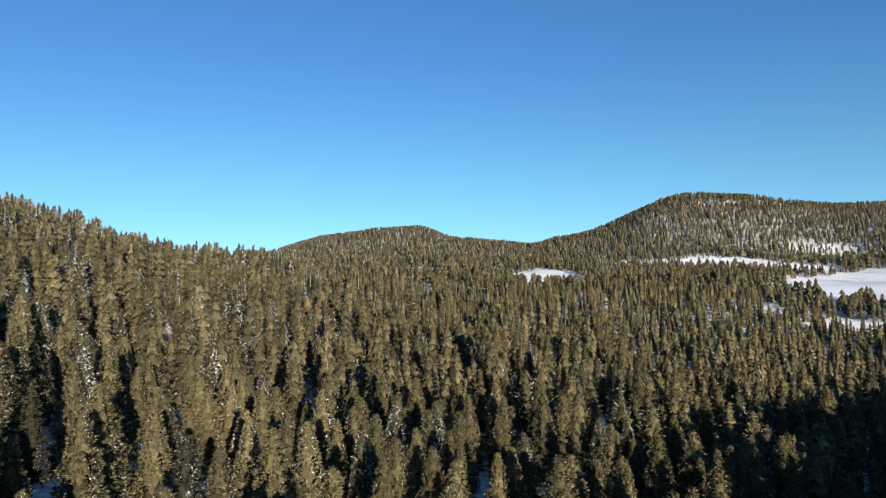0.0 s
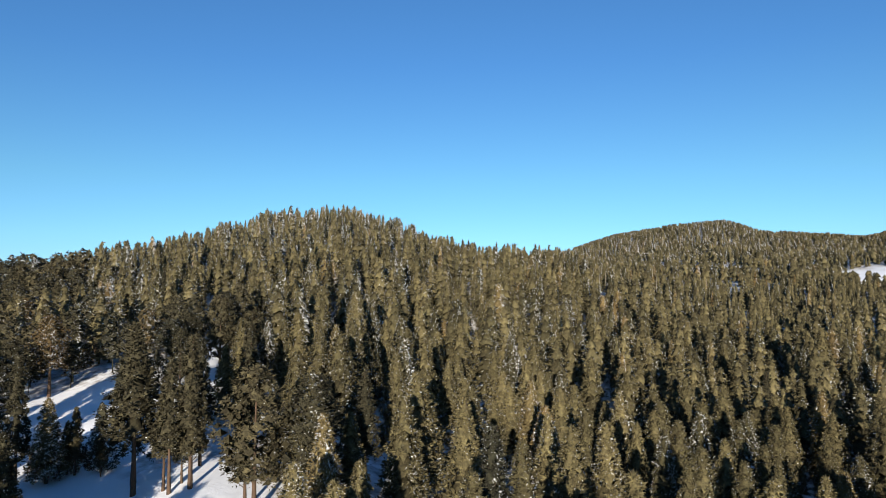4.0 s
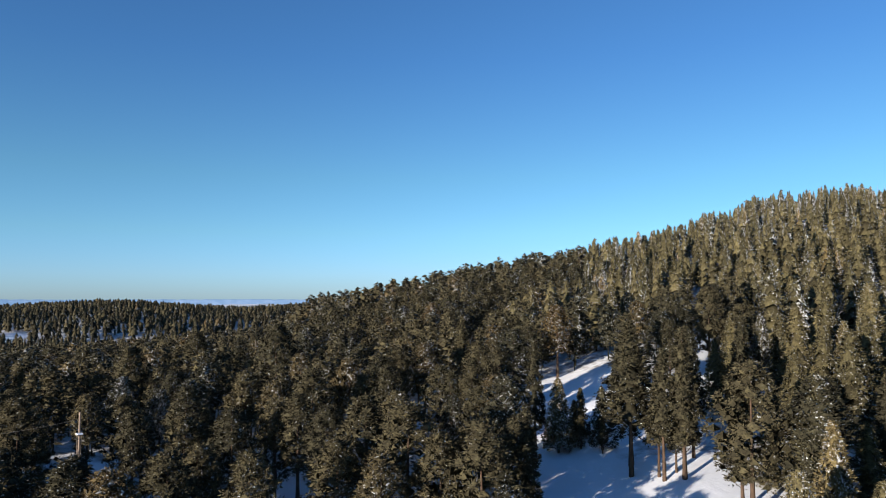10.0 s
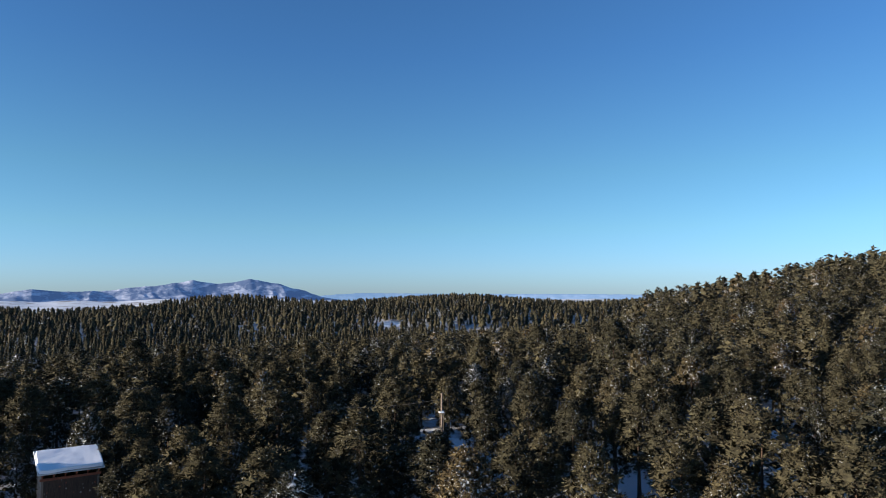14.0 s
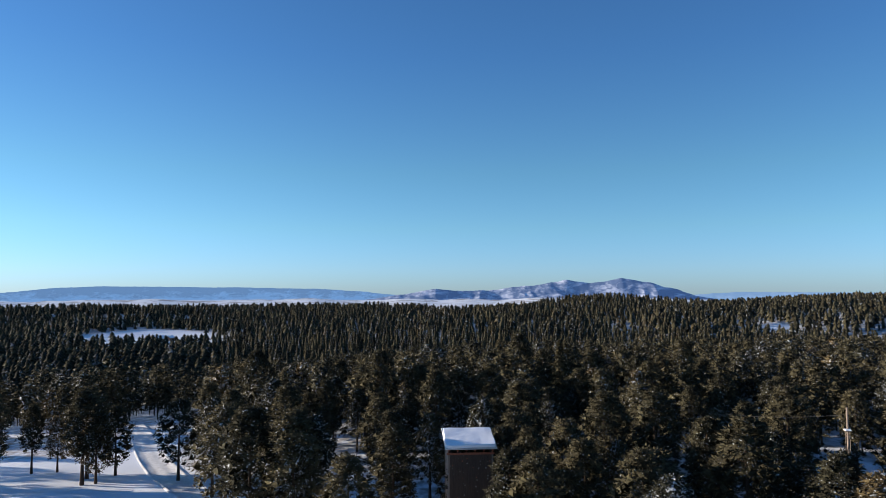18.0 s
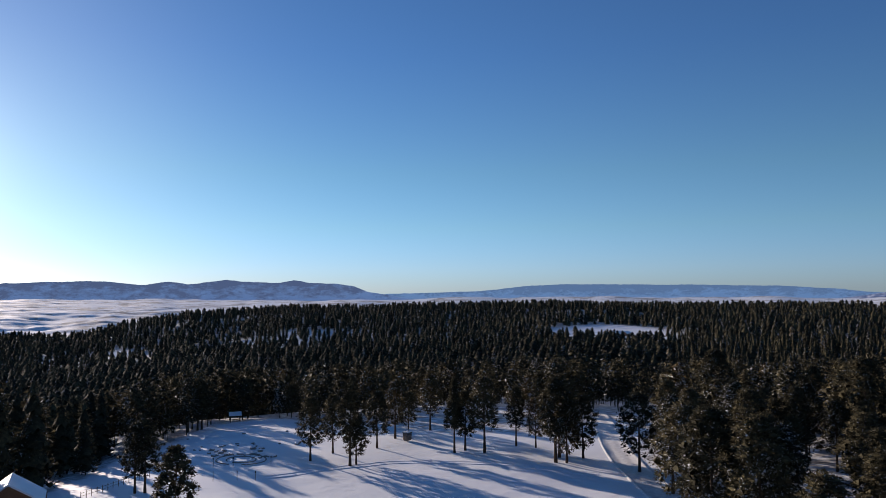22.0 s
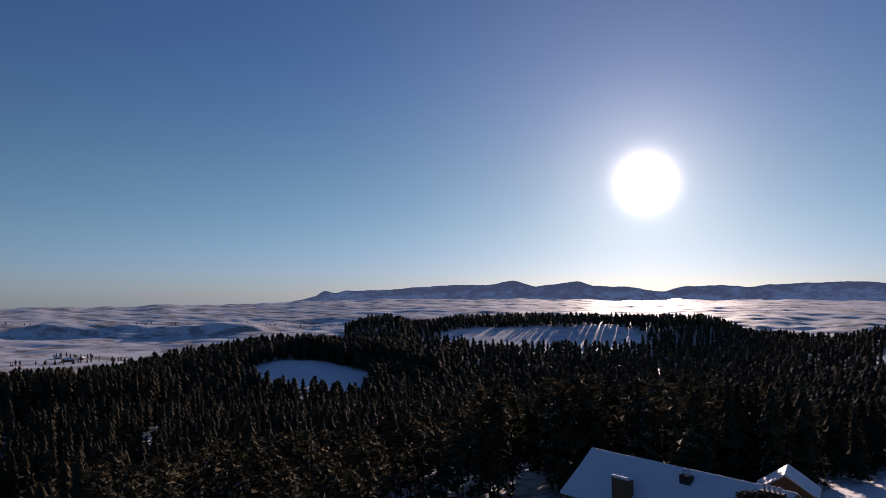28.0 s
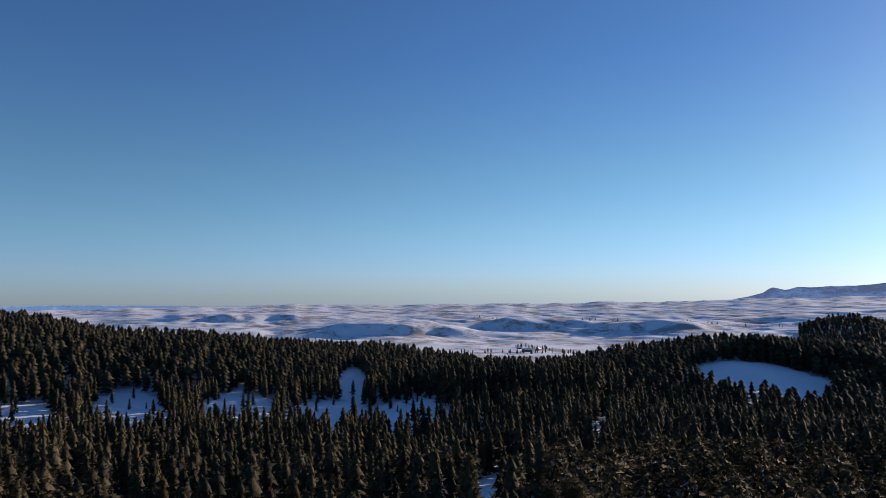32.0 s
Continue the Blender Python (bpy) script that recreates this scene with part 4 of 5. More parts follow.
for k in range(5):
    holder = new("slender_pine_tree")
    v, t = trunk_arrays(rng, 18, 0.22, 7, 7, 16, 2.4, 0.2)
    new("trunk", mesh_from("trunk", v, t, PINE_BARK)).parent = holder
    v, t, n = crown_arrays(rng, 18, rng.uniform(2.2, 2.9), rng.uniform(0.18, 0.36), "fir", (120, 34, 0.42, 0.16))
    new("crown", mesh_from("crown", v, t, PINE_NEEDLES, np.zeros(len(v)), n)).parent = holder
    SLIM.append(tagged(holder, "slender open-crowned conifer with a bare lower trunk", "tree", "slender trees by the glade"))
used = set()


def plant(kinds, x, y, height):
    """Puts a tree on the ground; the first of each kind is used before it is copied."""
    turn = rng.uniform(0, 6.28)
    k = int(rng.integers(len(kinds)))
    m = Matrix.LocRotScale((x, y, land_at(x, y) - 0.1), Euler((0, 0, turn)), None)
    if kinds[k].name in used:
        ob = copy_thing(kinds[k], m)
    else:
        used.add(kinds[k].name)
        ob = kinds[k]
        ob.matrix_basis = m
    fat = height / 18 * rng.uniform(0.9, 1.12) if height > 12 else height / 16
    ob.scale = (fat, fat, height / 18)
    return ob


for places, kinds in ((FIR_PLACES, FIRS), (PINE_PLACES, PINES)):
    for b, r, h in places:
        plant(SLIM if 40 < b < 60 and r < 135 or (b * 7 + r) % 1 > 0.82 else kinds, way(b).x * r, way(b).y * r, h)
for b, r, h in ((54.3, 114.5, 12.4), (50.8, 112.9, 10.2), (53, 116, 8)):
    plant(FIRS, way(b).x * r, way(b).y * r, h)
for b, r, h in ((134, 91, 20.5), (137.5, 96, 20.5), (116.4, 79, 17.0), (114.8, 86, 18)):
    plant(PINES, way(b).x * r, way(b).y * r, h)
for b, r, h in ((46.5, 98.3, 14.9), (44.5, 96.9, 14.1), (45.2, 99, 13)):
    plant(SLIM, way(b).x * r, way(b).y * r, h)
for b, r, h in ((57.6, 84, 14.5), (61.5, 79, 15), (64, 76, 15.5), (66.8, 80, 18.5), (69, 73, 15), (72.5, 79, 16), (59.5, 103, 16.5), (48.6, 104.6, 18.8), (39.8, 88.5, 18.6), (35.2, 87.3, 18.0), (58.5, 96, 17.5), (60.5, 74, 17)):
    plant(PINES, way(b).x * r, way(b).y * r, h)
pts, bearings = scatter(48, NEAR_LIMIT, 8.6, lambda x, y, b, r: (b > -38) & ((b < 140) | (b < 172) & (r > 100)) & ~((b > 62) & (b < 135) & (r < 88)) | (b > 225) & (b < 289) & (r > 70) & (r < 90))
closer, more = scatter(46, 88, 9.4, lambda x, y, b, r: (b > 62) & (b < 135))
pts, bearings = np.vstack([pts, closer]), np.concatenate([bearings, more])
for (x, y), b in zip(pts, bearings):
    if b > 62 and smooth_noise(np.array([x]), np.array([y]), 7, 61)[0] < -0.3:
        continue
    if min(math.hypot(x - ax, y - ay) for ax, ay in MARKED) > 6.5:
        kind = "pine" if piny(np.array([x]), np.array([y]), b)[0] else "fir"
        # trees close under the drone stay low enough to look over
        r = math.hypot(x, y)
        plant(PINES if kind == "pine" else FIRS, x, y, min(rng.uniform(12.5, 19), 36 - 0.155 * r - land_at(x, y) if r < 95 else 19))


# ---- the lodge ----
def gable_wall(bm, width, eaves, ridge, thick, x):
    """A wall with a gable, across y, at x, from the floor up."""
    h = width / 2
    pts = [(-h, 0), (h, 0), (h, eaves), (0, ridge), (-h, eaves)]
    front = [bm.verts.new((x - thick / 2, a, c)) for a, c in pts]
    back = [bm.verts.new((x + thick / 2, a, c)) for a, c in pts]
    bm.faces.new(front[::-1])
    bm.faces.new(back)
    for i in range(5):
        j = (i + 1) % 5
        bm.faces.new((front[i], front[j], back[j], back[i]))
    bmesh.ops.recalc_face_normals(bm, faces=bm.faces)
    return bm


def slope(bm, x0, x1, y_eave, z_eave, z_ridge, thick, lift=0.0):
    """One slope of a roof from the eaves at y_eave up to the ridge at y = 0."""
    drop = [(x0, y_eave, z_eave + lift), (x1, y_eave, z_eave + lift), (x1, 0, z_ridge + lift), (x0, 0, z_ridge + lift)]
    low = [bm.verts.new((x, y, z)) for x, y, z in drop]
    high = [bm.verts.new((x, y, z + thick)) for x, y, z in drop]
    bm.faces.new(low[::-1])
    bm.faces.new(high)
    for i in range(4):
        j = (i + 1) % 4
        bm.faces.new((low[i], low[j], high[j], high[i]))
    bmesh.ops.recalc_face_normals(bm, faces=bm.faces)
    return bm


def log_courses(parent, x0, x1, y, top, mat, name="log"):
    """A wall of stacked logs along x."""
    z = 0.16
    while z < top:
        part(name, rod(bmesh.new(), (x0, y, z), (x1, y, z), 0.17, 0.17, 7), mat, parent)
        z += 0.32


def window(parent, m, w, h, mat):
    """A framed window standing in a wall, m being its middle."""
    frame_bm = bmesh.new()
    for sx in (-1, 1):
        box(frame_bm, (0.09, 0.12, h + 0.18), m @ pose(sx * w / 2, 0, 0), 0.01)
    for sz in (-1, 1):
        box(frame_bm, (w + 0.18, 0.12, 0.09), m @ pose(0, 0, sz * h / 2), 0.01)
    box(frame_bm, (0.05, 0.1, h), m)
    ob = part("window", frame_bm, mat, parent)
    part("pane", box(bmesh.new(), (w, 0.03, h), m), GLASS, ob, "dark window glass")
    return ob


def build_house(name, m, length, depth, eaves, ridge, overhang, label, wall_mat, logs=True):
    """A house along its own x axis, with a snow-covered gable roof."""
    house = empty(name, m, label, "house")
    half = depth / 2
    for x in (-length / 2 + 0.15, length / 2 - 0.15):
        part("gable_wall", gable_wall(bmesh.new(), depth, eaves, ridge - 0.1, 0.3, x), wall_mat, house)
    for y in (-half + 0.15, half - 0.15):
        part("wall", box(bmesh.new(), (length - 0.6, 0.26, eaves), pose(0, y * 0.98, eaves / 2)), wall_mat, house)
        if logs:
            log_courses(house, -length / 2 - 0.25, length / 2 + 0.25, y, eaves - 0.1, wall_mat)
    tilt = (ridge - eaves) / half
    z_eave = ridge - tilt * (half + overhang)
    for sy in (-1, 1):
        roof = part("roof", slope(bmesh.new(), -length / 2 - overhang, length / 2 + overhang, sy * (half + overhang), z_eave, ridge, 0.2), DARK_WOOD, house)
        snow = slope(bmesh.new(), -length / 2 - overhang + 0.06, length / 2 + overhang - 0.06, sy * (half + overhang - 0.05), z_eave, ridge, 0.26, 0.204)
        bmesh.ops.subdivide_edges(snow, edges=snow.edges[:], cuts=10, use_grid_fill=True)
        for v in snow.verts:
            if v.co.z > ridge + 0.3 - abs(v.co.y) * tilt:
                v.co.z += 0.09 * noise.noise((v.co.x * 0.25, v.co.y * 0.35, length))
        bmesh.ops.bevel(snow, geom=[e for e in snow.edges if e.is_manifold and e.calc_face_angle(0) > 1.0], offset=0.08, segments=2, affect="EDGES")
        part("snow_cover", snow, SNOW, roof, "thick smooth blanket of snow")
        fascia = box(bmesh.new(), (length + 2 * overhang, 0.05, 0.24), pose(0, sy * (half + overhang + 0.03), z_eave + 0.08), 0.01)
        part("fascia", fascia, LOG_WOOD, roof)
    for x in (-1, 1):
        for sy in (-1, 1):
            run = math.hypot(half + overhang, ridge - z_eave)
            board = pose(x * (length / 2 + overhang + 0.03), sy * (half + overhang) / 2, (ridge + z_eave) / 2 + 0.1, -sy * math.degrees(math.atan(tilt)))
            part("barge_board", box(bmesh.new(), (0.05, run, 0.26), board, 0.01), LOG_WOOD, house)
    return house


left, right = way(204.8) * 96.1, way(189.94) * 81.4
mid = (left + right) / 2
run = right - left
LODGE_FLOOR = 4.2
lodge_pose = pose(mid.x, mid.y, LODGE_FLOOR, 0, 0, math.degrees(math.atan2(run.y, run.x)))
lodge = build_house("lodge", lodge_pose, run.length - 1.4, 12.0, 6.4, 10.55, 0.7, "large log lodge with a snow-covered gable roof and chimney", LOG_WOOD)
# which way the roof's camera side lies
SIDE = 1 if (lodge_pose.inverted() @ Vector((0, 0, 36))).y > 0 else -1
part("stone_footing", box(bmesh.new(), (run.length - 1.2, 12.3, 4.0), pose(0, 0, -1.98), 0.05), STONE, lodge)
for wx in (-9.5, -5.5, 1.5, 5.5, 9.5):
    window(lodge, pose(wx, SIDE * 6.08, 1.9), 1.5, 1.4, DARK_WOOD)
    window(lodge, pose(wx, SIDE * 6.08, 4.9), 1.3, 1.1, DARK_WOOD)
door = part("door", box(bmesh.new(), (1.1, 0.12, 2.1), pose(-2, SIDE * 6.12, 1.05), 0.02), RED_WOOD, lodge)
part("door_handle", rod(bmesh.new(), (-1.6, SIDE * 6.22, 0.95), (-1.6, SIDE * 6.22, 1.2), 0.02), METAL, door)


def chimney(parent, x, y, z, w, d, top):
    stack = part("chimney", box(bmesh.new(), (w, d, top - z), pose(x, y, (top + z) / 2), 0.04), LOG_WOOD, parent, "broad brown boarded chimney")
    part("cap", box(bmesh.new(), (w + 0.16, d + 0.16, 0.12), pose(x, y, top + 0.05), 0.03), METAL, stack)
    part("snow_cover", box(bmesh.new(), (w + 0.06, d + 0.06, 0.2), pose(x, y, top + 0.2), 0.08), SNOW, stack, "snow on the cap")
    return stack


def stack_of_flues(parent, x, y, z, count):
    """A low boarded box on the roof with round metal cowls."""
    base = part("flue_box", box(bmesh.new(), (0.55 * count + 0.3, 0.9, 1.1), pose(x, y, z), 0.03), DARK_WOOD, parent, "dark box with metal cowls")
    for i in range(count):
        px = x + (i - (count - 1) / 2) * 0.55
        cowl = rod(bmesh.new(), (px, y, z + 0.5), (px, y, z + 0.95), 0.13, 0.13, 10)
        bmesh.ops.create_uvsphere(cowl, u_segments=10, v_segments=6, radius=0.23, matrix=pose(px, y, z + 1.05) @ Matrix.Diagonal((1, 1, 0.7, 1)))
        part("cowl", cowl, METAL, base, "shiny round metal cowl")


chimney(lodge, -4.7, SIDE * 5.2, 6.0, 2.4, 1.1, 9.6)
stack_of_flues(lodge, 1.7, SIDE * 1.6, 10.1, 2)
stack_of_flues(lodge, 11.6, SIDE * 1.3, 10.3, 4)
wing_pose = lodge_pose @ pose(run.length / 2 + 1.2, SIDE * 2.6, -0.6)
wing = build_house("lodge_wing", wing_pose, 6.0, 6.4, 6.6, 9.0, 0.6, "lower log wing with a snowy roof beside the lodge", LOG_WOOD)
part("stone_footing", box(bmesh.new(), (6.2, 6.6, 3.4), pose(0, 0, -1.69), 0.05), STONE, wing)

back = way(190.6) * 104
cabin_pose = pose(back.x, back.y, -0.6, 0, 0, 190.6 + 90 - 4)
cabin = build_house("cabin", cabin_pose, 5.2, 6.8, 10.2, 12.5, 0.6, "brown gabled cabin behind the lodge with snow on its roof", LOG_WOOD)
part("stone_footing", box(bmesh.new(), (5.4, 7.0, 3.0), pose(0, 0, -1.48), 0.05), STONE, cabin)


def porch(m):
    """A small snow-covered roof on four posts."""
    ob = empty("porch_shelter", m, "small open shelter with a snowy flat roof", "shelter")
    for x in (-1.8, 1.8):
        for y in (-1.4, 1.4):
            part("post", box(bmesh.new(), (0.18, 0.18, 3.0), pose(x, y, 1.5), 0.015), LOG_WOOD, ob)
    roof = part("roof", box(bmesh.new(), (4.6, 3.6, 0.22), pose(0, 0, 3.1, 4), 0.02), DARK_WOOD, ob)
    part("snow_cover", box(bmesh.new(), (4.5, 3.5, 0.3), pose(0, 0, 3.36, 4), 0.12), SNOW, roof)
    return ob


porch(Matrix.Translation(at(186.9, 102)) @ pose(0, 0, 0.1, 0, 0, 20))


def fence(points, label, wires=2):
    """A post-and-rail fence along points of the ground."""
    ob = empty("fence", Matrix.Translation(points[0]), label, "fence")
    inv = ob.matrix_world.inverted()
    for p in points:
        q = inv @ p
        part("post", rod(bmesh.new(), q - Vector((0, 0, 0.3)), q + Vector((0, 0, 1.25)), 0.07, 0.06, 6), POLE_WOOD, ob)
    for a, b in zip(points, points[1:]):
        for w in range(wires):
            h = Vector((0, 0, 0.5 + 0.5 * w))
            part("rail", rod(bmesh.new(), inv @ a + h, inv @ b + h, 0.035, 0.035, 5), POLE_WOOD, ob)
    return ob


fence([at(186.2 - 4.6 * k / 13, 132 + 14 * k / 13) for k in range(14)], "weathered post-and-rail fence in the snow below the lodge")


# ---- the climbing tower ----
def climbing_tower():
    c = way(119.8) * 88
    base = land_at(c.x, c.y)
    ob = empty("climbing_tower", pose(c.x, c.y, base - 0.3, 0, 0, 126.0), "tall dark-boarded climbing tower under a snowy shed roof", "tower")
    w, d = 5.4, 5.2
    high = 15.8 - base + 0.3
    # boards of the four walls, seen from the drone at -y
    n = 9
    for k in range(n):
        x = -w / 2 + (k + 0.5) * w / n
        for y in (-d / 2, d / 2):
            part("board", box(bmesh.new(), (w / n - 0.02, 0.07, high + (0.9 if y > 0 else 0)), pose(x, y, (high + (0.9 if y > 0 else 0)) / 2)), DARK_WOOD, ob)
        y = -d / 2 + (k + 0.5) * d / n
        for x in (-w / 2, w / 2):
            part("board", box(bmesh.new(), (0.07, d / n - 0.02, high + 0.9 * (k + 0.5) / n), pose(x, y, (high + 0.9 * (k + 0.5) / n) / 2)), DARK_WOOD if x > 0 else POLE_WOOD, ob)
    for x in (-w / 2, w / 2):
        for y in (-d / 2, d / 2):
            part("corner_post", box(bmesh.new(), (0.2, 0.2, high), pose(x, y, high / 2), 0.015), POLE_WOOD, ob)
    # red beams in the open gap under the roof
    for y in (-d / 2, d / 2):
        part("beam", box(bmesh.new(), (w + 0.5, 0.2, 0.24), pose(0, y, high + 0.12 + (0.95 if y > 0 else 0), 0), 0.015), RED_WOOD, ob, "red-stained beam")
    for k in range(6):
        x = -w / 2 + k * w / 5
        part("strut", box(bmesh.new(), (0.12, 0.12, 0.62), pose(x, -d / 2, high + 0.5), 0.01), RED_WOOD, ob)
        part("rafter", box(bmesh.new(), (0.1, d + 1.5, 0.2), pose(x, 0, high + 1.25, 10)), RED_WOOD, ob)
    roof = part("roof", box(bmesh.new(), (w + 1.0, d + 1.6, 0.12), pose(0, 0, high + 1.42, 10), 0.01), METAL, ob, "corrugated metal sheet")
    for k in range(24):
        x = -(w + 0.9) / 2 + k * (w + 0.9) / 23
        part("corrugation", rod(bmesh.new(), pose(0, 0, high + 1.5, 10) @ Vector((x, -(d + 1.6) / 2, 0)), pose(0, 0, high + 1.5, 10) @ Vector((x, (d + 1.6) / 2, 0)), 0.06, 0.06, 6), METAL, roof)
    snow = box(bmesh.new(), (w + 0.9, d + 0.5, 0.46), pose(0, -0.62, high + 1.66, 10))
    bmesh.ops.subdivide_edges(snow, edges=snow.edges[:], cuts=6, use_grid_fill=True)
    for v in snow.verts:
        v.co += 0.1 * Vector(noise.noise_vector(v.co * 0.6))
    bmesh.ops.smooth_vert(snow, verts=snow.verts, factor=0.5, use_axis_x=True, use_axis_y=True, use_axis_z=True)
    part("snow_cover", snow, SNOW, roof, "thick slipping slab of snow")
    # holds bolted to the wall
    hold = random.Random(4)
    for k in range(60):
        x, z = hold.uniform(-w / 2 + 0.2, w / 2 - 0.2), hold.uniform(1.0, high - 0.3)
        lump = bmesh.new()
        bmesh.ops.create_icosphere(lump, subdivisions=1, radius=hold.uniform(0.06, 0.11), matrix=pose(x, -d / 2 - 0.05, z))
        part("climbing_hold", lump, STONE if k % 3 else RED_WOOD, ob)
    return ob


climbing_tower()


# ---- the road, tracks and small things on the meadow ----
def ribbon(name, points, half, mat, label, bank=1.0, lift=0.05):
    """A ploughed track over the ground: a strip with wheel ruts and low banks of snow."""
    path = []
    for a, b in zip(points, points[1:]):
        for k in range(12):
            path.append(a.lerp(b, k / 12))
    path.append(points[-1])
    for _ in range(12):
        path = [path[0]] + [(path[i - 1] + path[i] * 2 + path[i + 1]) / 4 for i in range(1, len(path) - 1)] + [path[-1]]
    bm = bmesh.new()
    across = (-1.25, -1.12, -1.0, -0.55, -0.45, -0.3, 0, 0.3, 0.45, 0.55, 1.0, 1.12, 1.25)
    rise = (-0.3, 0.28, 0.02, 0.02, -0.05, 0.02, 0.03, 0.02, -0.05, 0.02, 0.02, 0.28, -0.3)
    rows = []
    for i, p in enumerate(path):
        d = (path[min(i + 1, len(path) - 1)] - path[max(i - 1, 0)]).normalized()
        n = Vector((-d.y, d.x, 0))
        row = []
        for a, r in zip(across, rise):
            q = p + n * (a * half + 0.12 * noise.noise((i * 0.3, a * 3, 0)))
            row.append(bm.verts.new((q.x, q.y, land_at(q.x, q.y) + lift + r * bank * (1 + 0.6 * noise.noise((i * 0.4, a, 3))))))
        rows.append(row)
    for r0, r1 in zip(rows, rows[1:]):
        for k in range(len(across) - 1):
            bm.faces.new((r0[k], r0[k + 1], r1[k + 1], r1[k]))
    ob = part(name, bm, mat)
    ob.data.polygons.foreach_set("use_smooth", np.ones(len(ob.data.polygons), bool))
    return tagged(ob, label, "road", kind="structure")


ROAD_SNOW = simple("driven_snow", (0.55, 0.53, 0.5), (0.78, 0.77, 0.76), 1.2, 0.6, 0.05)
ribbon("road", [at(128, 84), at(134, 100), at(138.2, 114), at(140.4, 125), at(142, 136), at(143.6, 152), at(144.6, 170), at(145.4, 205), at(146.2, 240)], 2.8, ROAD_SNOW,
       "ploughed snowy road with wheel ruts between low banks", 0.6)
ribbon("path", [at(146, 142), at(152, 146), at(158, 150), at(163, 151), at(168, 146), at(173, 141)], 0.9, SNOW, "trodden path across the snowy meadow", 0.3, 0.03)


def bump_of_stone(bm, p, size, seed):
    m = Matrix.Translation(p) @ Matrix.Diagonal((size, size * 0.8, size * 0.6, 1))
    made = bmesh.ops.create_icosphere(bm, subdivisions=2, radius=1.0, matrix=m)
    for v in made["verts"]:
        v.co += 0.25 * size * Vector(noise.noise_vector((v.co + Vector((seed * 3.1, 0, 0))) * (0.8 / size)))
    return bm


def boulder(b, r, size, k):
    """A stone with its cap of snow."""
    p = at(b, r)
    ob = tagged(part("boulder", bump_of_stone(bmesh.new(), p + Vector((0, 0, 0.12)), size, k), STONE), "grey boulder capped with snow on the meadow", "boulder", "boulders on the meadow")
    cap = bump_of_stone(bmesh.new(), p + Vector((0, 0, 0.12 + size * 0.35)), size * 0.8, k + 0.3)
    part("snow_cap", cap, SNOW, ob)
    return ob


stones = random.Random(11)
for k in range(46):
    if k < 16:
        b, r = 172.4 + 0.33 * k + stones.uniform(-0.1, 0.1), 160 + stones.uniform(-2, 2) + k * 0.3
    elif k < 30:
        b, r = 175.5 + stones.uniform(-2.6, 2.6), 171 + stones.uniform(-5, 8)
    else:
        b, r = stones.uniform(168, 180), stones.uniform(166, 200)
    boulder(b, r, stones.uniform(0.3, 0.75), k)


def labyrinth(c, outer):
    """Rings of low ridges of snow and stones trodden on the meadow."""
    ob = empty("stone_labyrinth", Matrix.Translation(c), "round labyrinth of low stones half buried in snow", "labyrinth")
    for q in range(5):
        bm = bmesh.new()
        radius = outer * (0.32 + 0.17 * q)
        n = 40
        gap = random.Random(q).uniform(0, 6.28)
        prev = None
        for k in range(n + 1):
            a = gap + (6.283 - 0.5) * k / n
            p = c + Vector((radius * math.cos(a), radius * math.sin(a), 0))
            p.z = land_at(p.x, p.y) + 0.06
            if prev is not None:
                rod(bm, prev - c, p - c, 0.13 + 0.06 * noise.noise((q, k * 0.5, 0)), 0.12, 6)
            prev = p
        part("ring", bm, STONE if q % 2 else SNOW, ob)
    return ob


labyrinth(at(174.9, 158), 6.4)


def marker_post(p, k):
    ob = empty("marker_post", Matrix.Translation(p), "thin post with a small dark sign in the snow", "post", "marker posts")
    part("post", rod(bmesh.new(), (0, 0, -0.3), (0, 0, 1.5), 0.05, 0.05, 6), POLE_WOOD, ob)
    part("sign", box(bmesh.new(), (0.34, 0.08, 0.34), pose(0, 0.02, 1.6, 0, 0, 20 * k), 0.01), DARK_METAL, ob)
    return ob


for k, (b, r) in enumerate(((177, 152), (175.5, 152), (174, 152), (172.6, 152), (177, 138), (175.2, 138.5), (173.8, 138.5), (168, 186))):
    marker_post(at(b, r), k)


def gondola(p):
    """A small retired lift cabin set down as an ornament."""
    ob = empty("lift_cabin", Matrix.Translation(p) @ pose(0, 0, 0, 0, 0, 30), "small rounded lift cabin set on the snowy meadow", "cabin")
    shell = box(bmesh.new(), (1.9, 1.7, 1.3), pose(0, 0, 0.8), 0.5)
    part("body", shell, POLE_WOOD, ob)
    part("window_band", box(bmesh.new(), (1.75, 1.55, 0.75), pose(0, 0, 1.65), 0.12), GLASS, ob, "dark glass all round")
    part("roof", box(bmesh.new(), (1.95, 1.75, 0.25), pose(0, 0, 2.1), 0.11), DARK_METAL, ob)
    part("snow_cap", box(bmesh.new(), (1.8, 1.6, 0.25), pose(0, 0, 2.32), 0.11), SNOW, ob)
    arm = bmesh.new()
    for k in range(8):
        a, b_ = math.pi * k / 8, math.pi * (k + 1) / 8
        rod(arm, (math.cos(a) * 0.9, 0, 2.1 + math.sin(a) * 0.9), (math.cos(b_) * 0.9, 0, 2.1 + math.sin(b_) * 0.9), 0.05, 0.05, 6)
    part("hanger", arm, METAL, ob)
    return ob


gondola(at(161.6, 173))


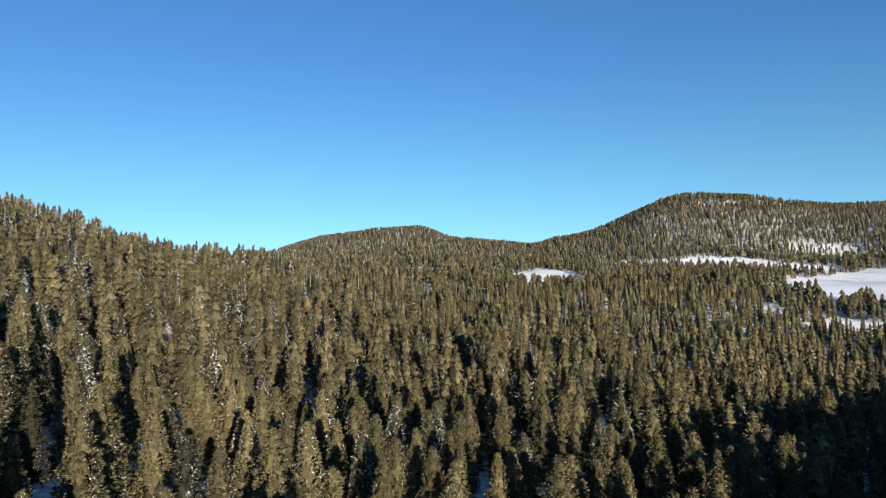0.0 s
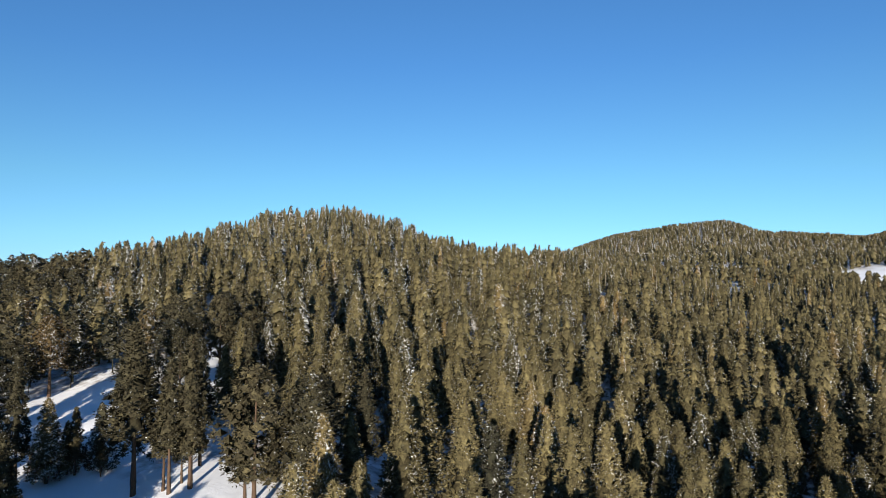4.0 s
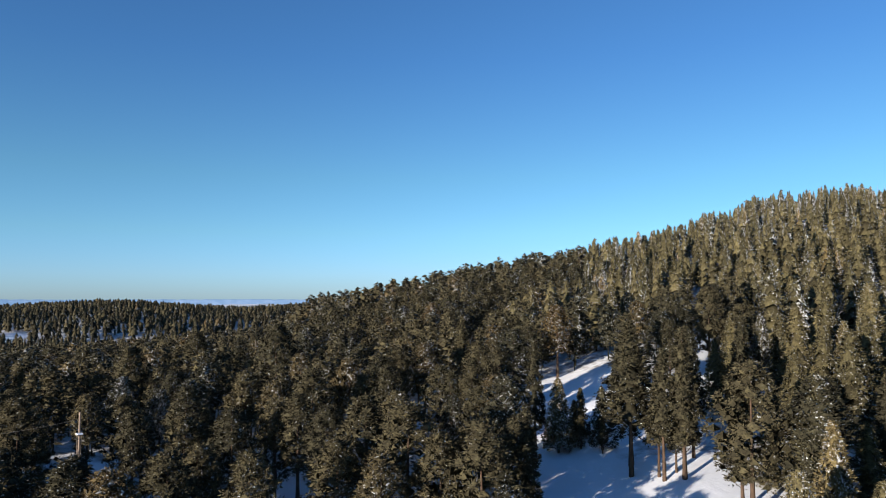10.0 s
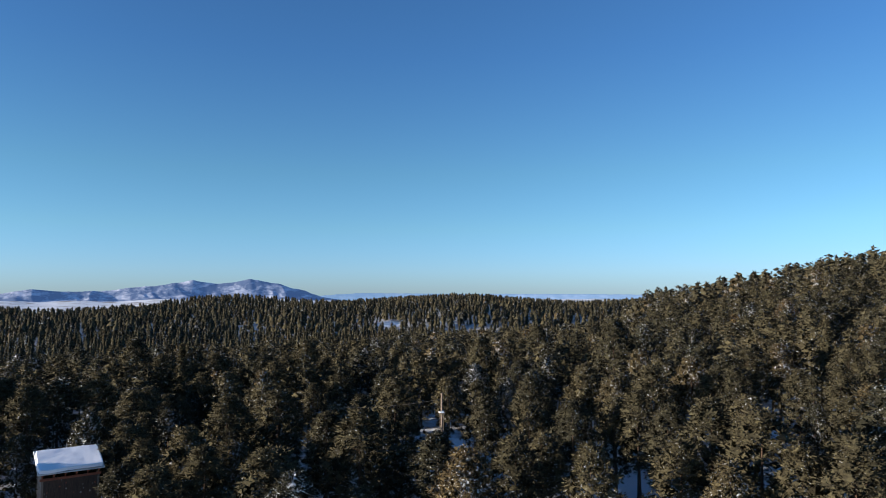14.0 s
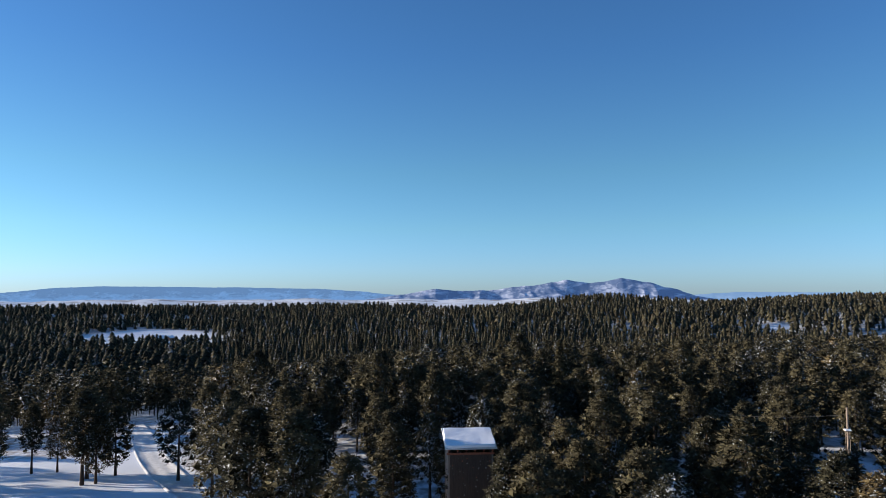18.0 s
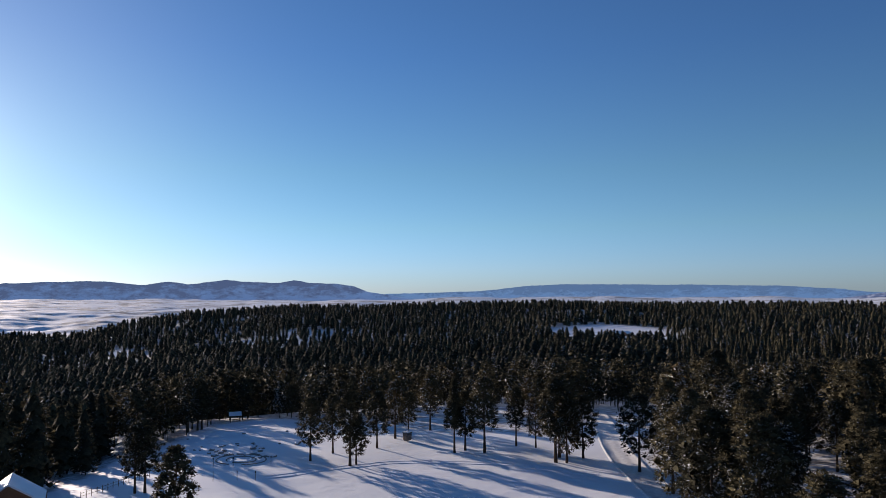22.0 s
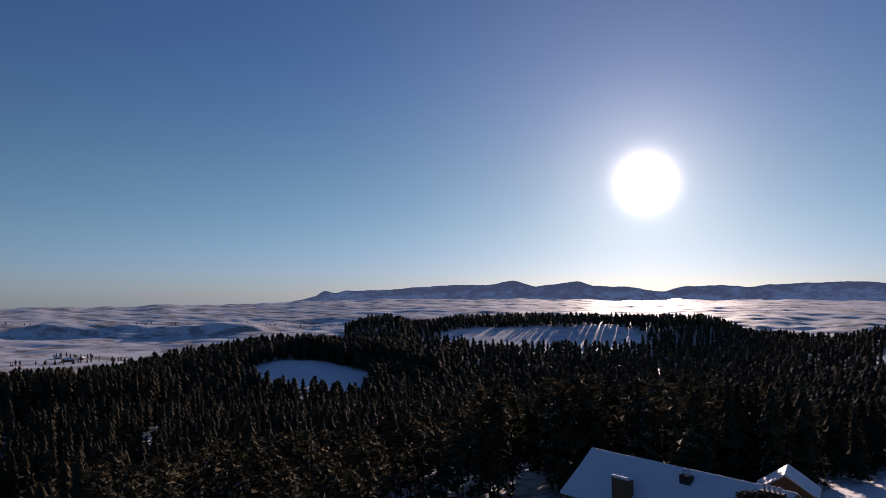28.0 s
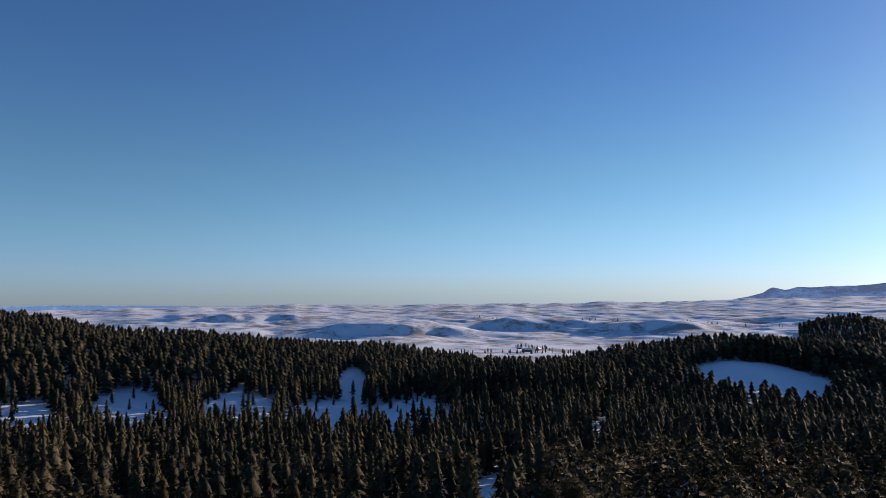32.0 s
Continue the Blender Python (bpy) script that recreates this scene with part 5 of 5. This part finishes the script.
def picnic_shelter(p):
    ob = empty("picnic_shelter", Matrix.Translation(p), "small dark picnic shelter with snow on its roof", "shelter")
    for x in (-1.5, 1.5):
        for y in (-1.2, 1.2):
            part("post", box(bmesh.new(), (0.15, 0.15, 2.2), pose(x, y, 1.1), 0.01), DARK_WOOD, ob)
    for sy in (-1, 1):
        roof = part("roof", slope(bmesh.new(), -2.0, 2.0, sy * 1.7, 2.1, 3.0, 0.1), DARK_WOOD, ob)
        part("snow_cover", slope(bmesh.new(), -1.95, 1.95, sy * 1.66, 2.1, 3.0, 0.22, 0.104), SNOW, roof)
    part("table", box(bmesh.new(), (1.8, 0.8, 0.08), pose(0, 0, 0.75), 0.01), DARK_WOOD, ob)
    return ob


picnic_shelter(at(175.4, 236))


# ---- poles ----
def course_pole():
    p = at(91.5, 104)
    high = 20.6 - p.z
    ob = empty("course_pole", Matrix.Translation(p), "tall wooden pole with a small snowy platform and cable", "pole")
    part("pole", rod(bmesh.new(), (0, 0, -0.5), (0, 0, high), 0.2, 0.14, 9), POLE_WOOD, ob)
    deck = part("platform", box(bmesh.new(), (1.0, 0.8, 0.08), pose(0.45, 0, high - 2.9, 0, 0, 15), 0.01), POLE_WOOD, ob)
    part("snow_cap", box(bmesh.new(), (0.96, 0.76, 0.14), pose(0.45, 0, high - 2.78, 0, 0, 15), 0.05), SNOW, deck)
    for y in (-0.25, 0.25):
        part("brace", rod(bmesh.new(), (0.8, y, high - 2.95), (0.12, y, high - 5.6), 0.04, 0.04, 6), POLE_WOOD, ob)
    cable = bmesh.new()
    far = Vector((-4, -16, -2.0))
    for k in range(10):
        a, b = k / 10, (k + 1) / 10
        rod(cable, far * a + Vector((0, 0, high - 0.9 - 1.6 * a * (1 - a))), far * b + Vector((0, 0, high - 0.9 - 1.6 * b * (1 - b))), 0.02, 0.02, 5)
    part("cable", cable, DARK_METAL, ob)
    return ob


course_pole()
p = at(44.7, 300)
mast = empty("power_pole", Matrix.Translation(p), "grey pole with a crossarm among the hillside trees", "pole")
part("pole", rod(bmesh.new(), (0, 0, -0.5), (0, 0, 52.5 - p.z), 0.28, 0.22, 9), POLE_WOOD, mast)
part("crossarm", box(bmesh.new(), (2.4, 0.16, 0.2), pose(0, 0, 51.2 - p.z, 0, 0, 44), 0.02), POLE_WOOD, mast)

# ---- a small brown shed in the glade ----
q = at(53.4, 121)
build_house("shed", pose(q.x, q.y, q.z - 0.2, 0, 0, 53.4 + 8), 7.5, 4.6, 2.3, 3.6, 0.5, "low brown log shed in the snowy glade", LOG_WOOD)

# ---- farm in the valley and far off on the plain ----
FARM_WALL = simple("old_barn_boards", (0.09, 0.06, 0.05), (0.18, 0.12, 0.09), 2, 0.85, 0.01)
for b, r, turn, size in ((144.4, 770, 10, 1.0), (143.6, 790, 60, 0.7), (245.5, 1640, 20, 1.2), (244.6, 1680, 70, 1.0), (246.2, 1700, 0, 0.8)):
    q = at(b, r)
    build_house("barn", pose(q.x, q.y, q.z - 0.4, 0, 0, b + turn), 15 * size, 9 * size, 4.2 * size, 7.2 * size, 0.4, "dark farm building in open snow", FARM_WALL, False)

# dead trees bare of needles on the hill's skyline
snag_v, snag_t, base = [], [], 0
for k in range(60):
    b, r = (rng.uniform(26, 33), rng.uniform(560, 690)) if k < 44 else (rng.uniform(4, 12), rng.uniform(380, 560))
    v, t = trunk_arrays(rng, rng.uniform(13, 21), 0.2, 4, 3, 22, 2.2, 0.3)
    p = at(b, r)
    snag_v.append(v + np.array(p))
    snag_t.append(t + base)
    base += len(v)
SNAG_BARK = bark_material("bleached_bark", (0.2, 0.18, 0.16), (0.36, 0.33, 0.3))
tagged(new("dead_trees", mesh_from("dead_trees", np.concatenate(snag_v), np.concatenate(snag_t), SNAG_BARK)), "bare grey dead trees standing on the hill", "forest", kind="stuff")

# rows of trees and scrub on the plain
dots = np.random.default_rng(5)
xs, ys = [], []
for b0, r0, b1, r1, n in ((242, 1620, 252, 1560, 40), (243.5, 1700, 246.5, 1780, 25), (256, 1500, 259, 1520, 14), (238, 2600, 250, 2700, 40), (215, 2300, 235, 2500, 60), (195, 2200, 212, 2100, 60), (262, 2000, 276, 2100, 30)):
    f = dots.random(n)
    b, r = b0 + (b1 - b0) * f, r0 + (r1 - r0) * f + dots.normal(0, 14, n)
    xs.append(-r * np.sin(np.radians(b)))
    ys.append(r * np.cos(np.radians(b)))
xs, ys = np.concatenate(xs), np.concatenate(ys)
v, t, w, n = stand(np.stack([xs, ys], 1), land(xs, ys) - 0.2, dots.uniform(5, 12, len(xs)), [tree("fir", ROUGH) for _ in range(4)], dots)
tagged(new("plain_trees", mesh_from("plain_trees", v, t, FIR_NEEDLES, w, n)), "scattered dark trees along the snowy plain's draws", "trees", kind="stuff")
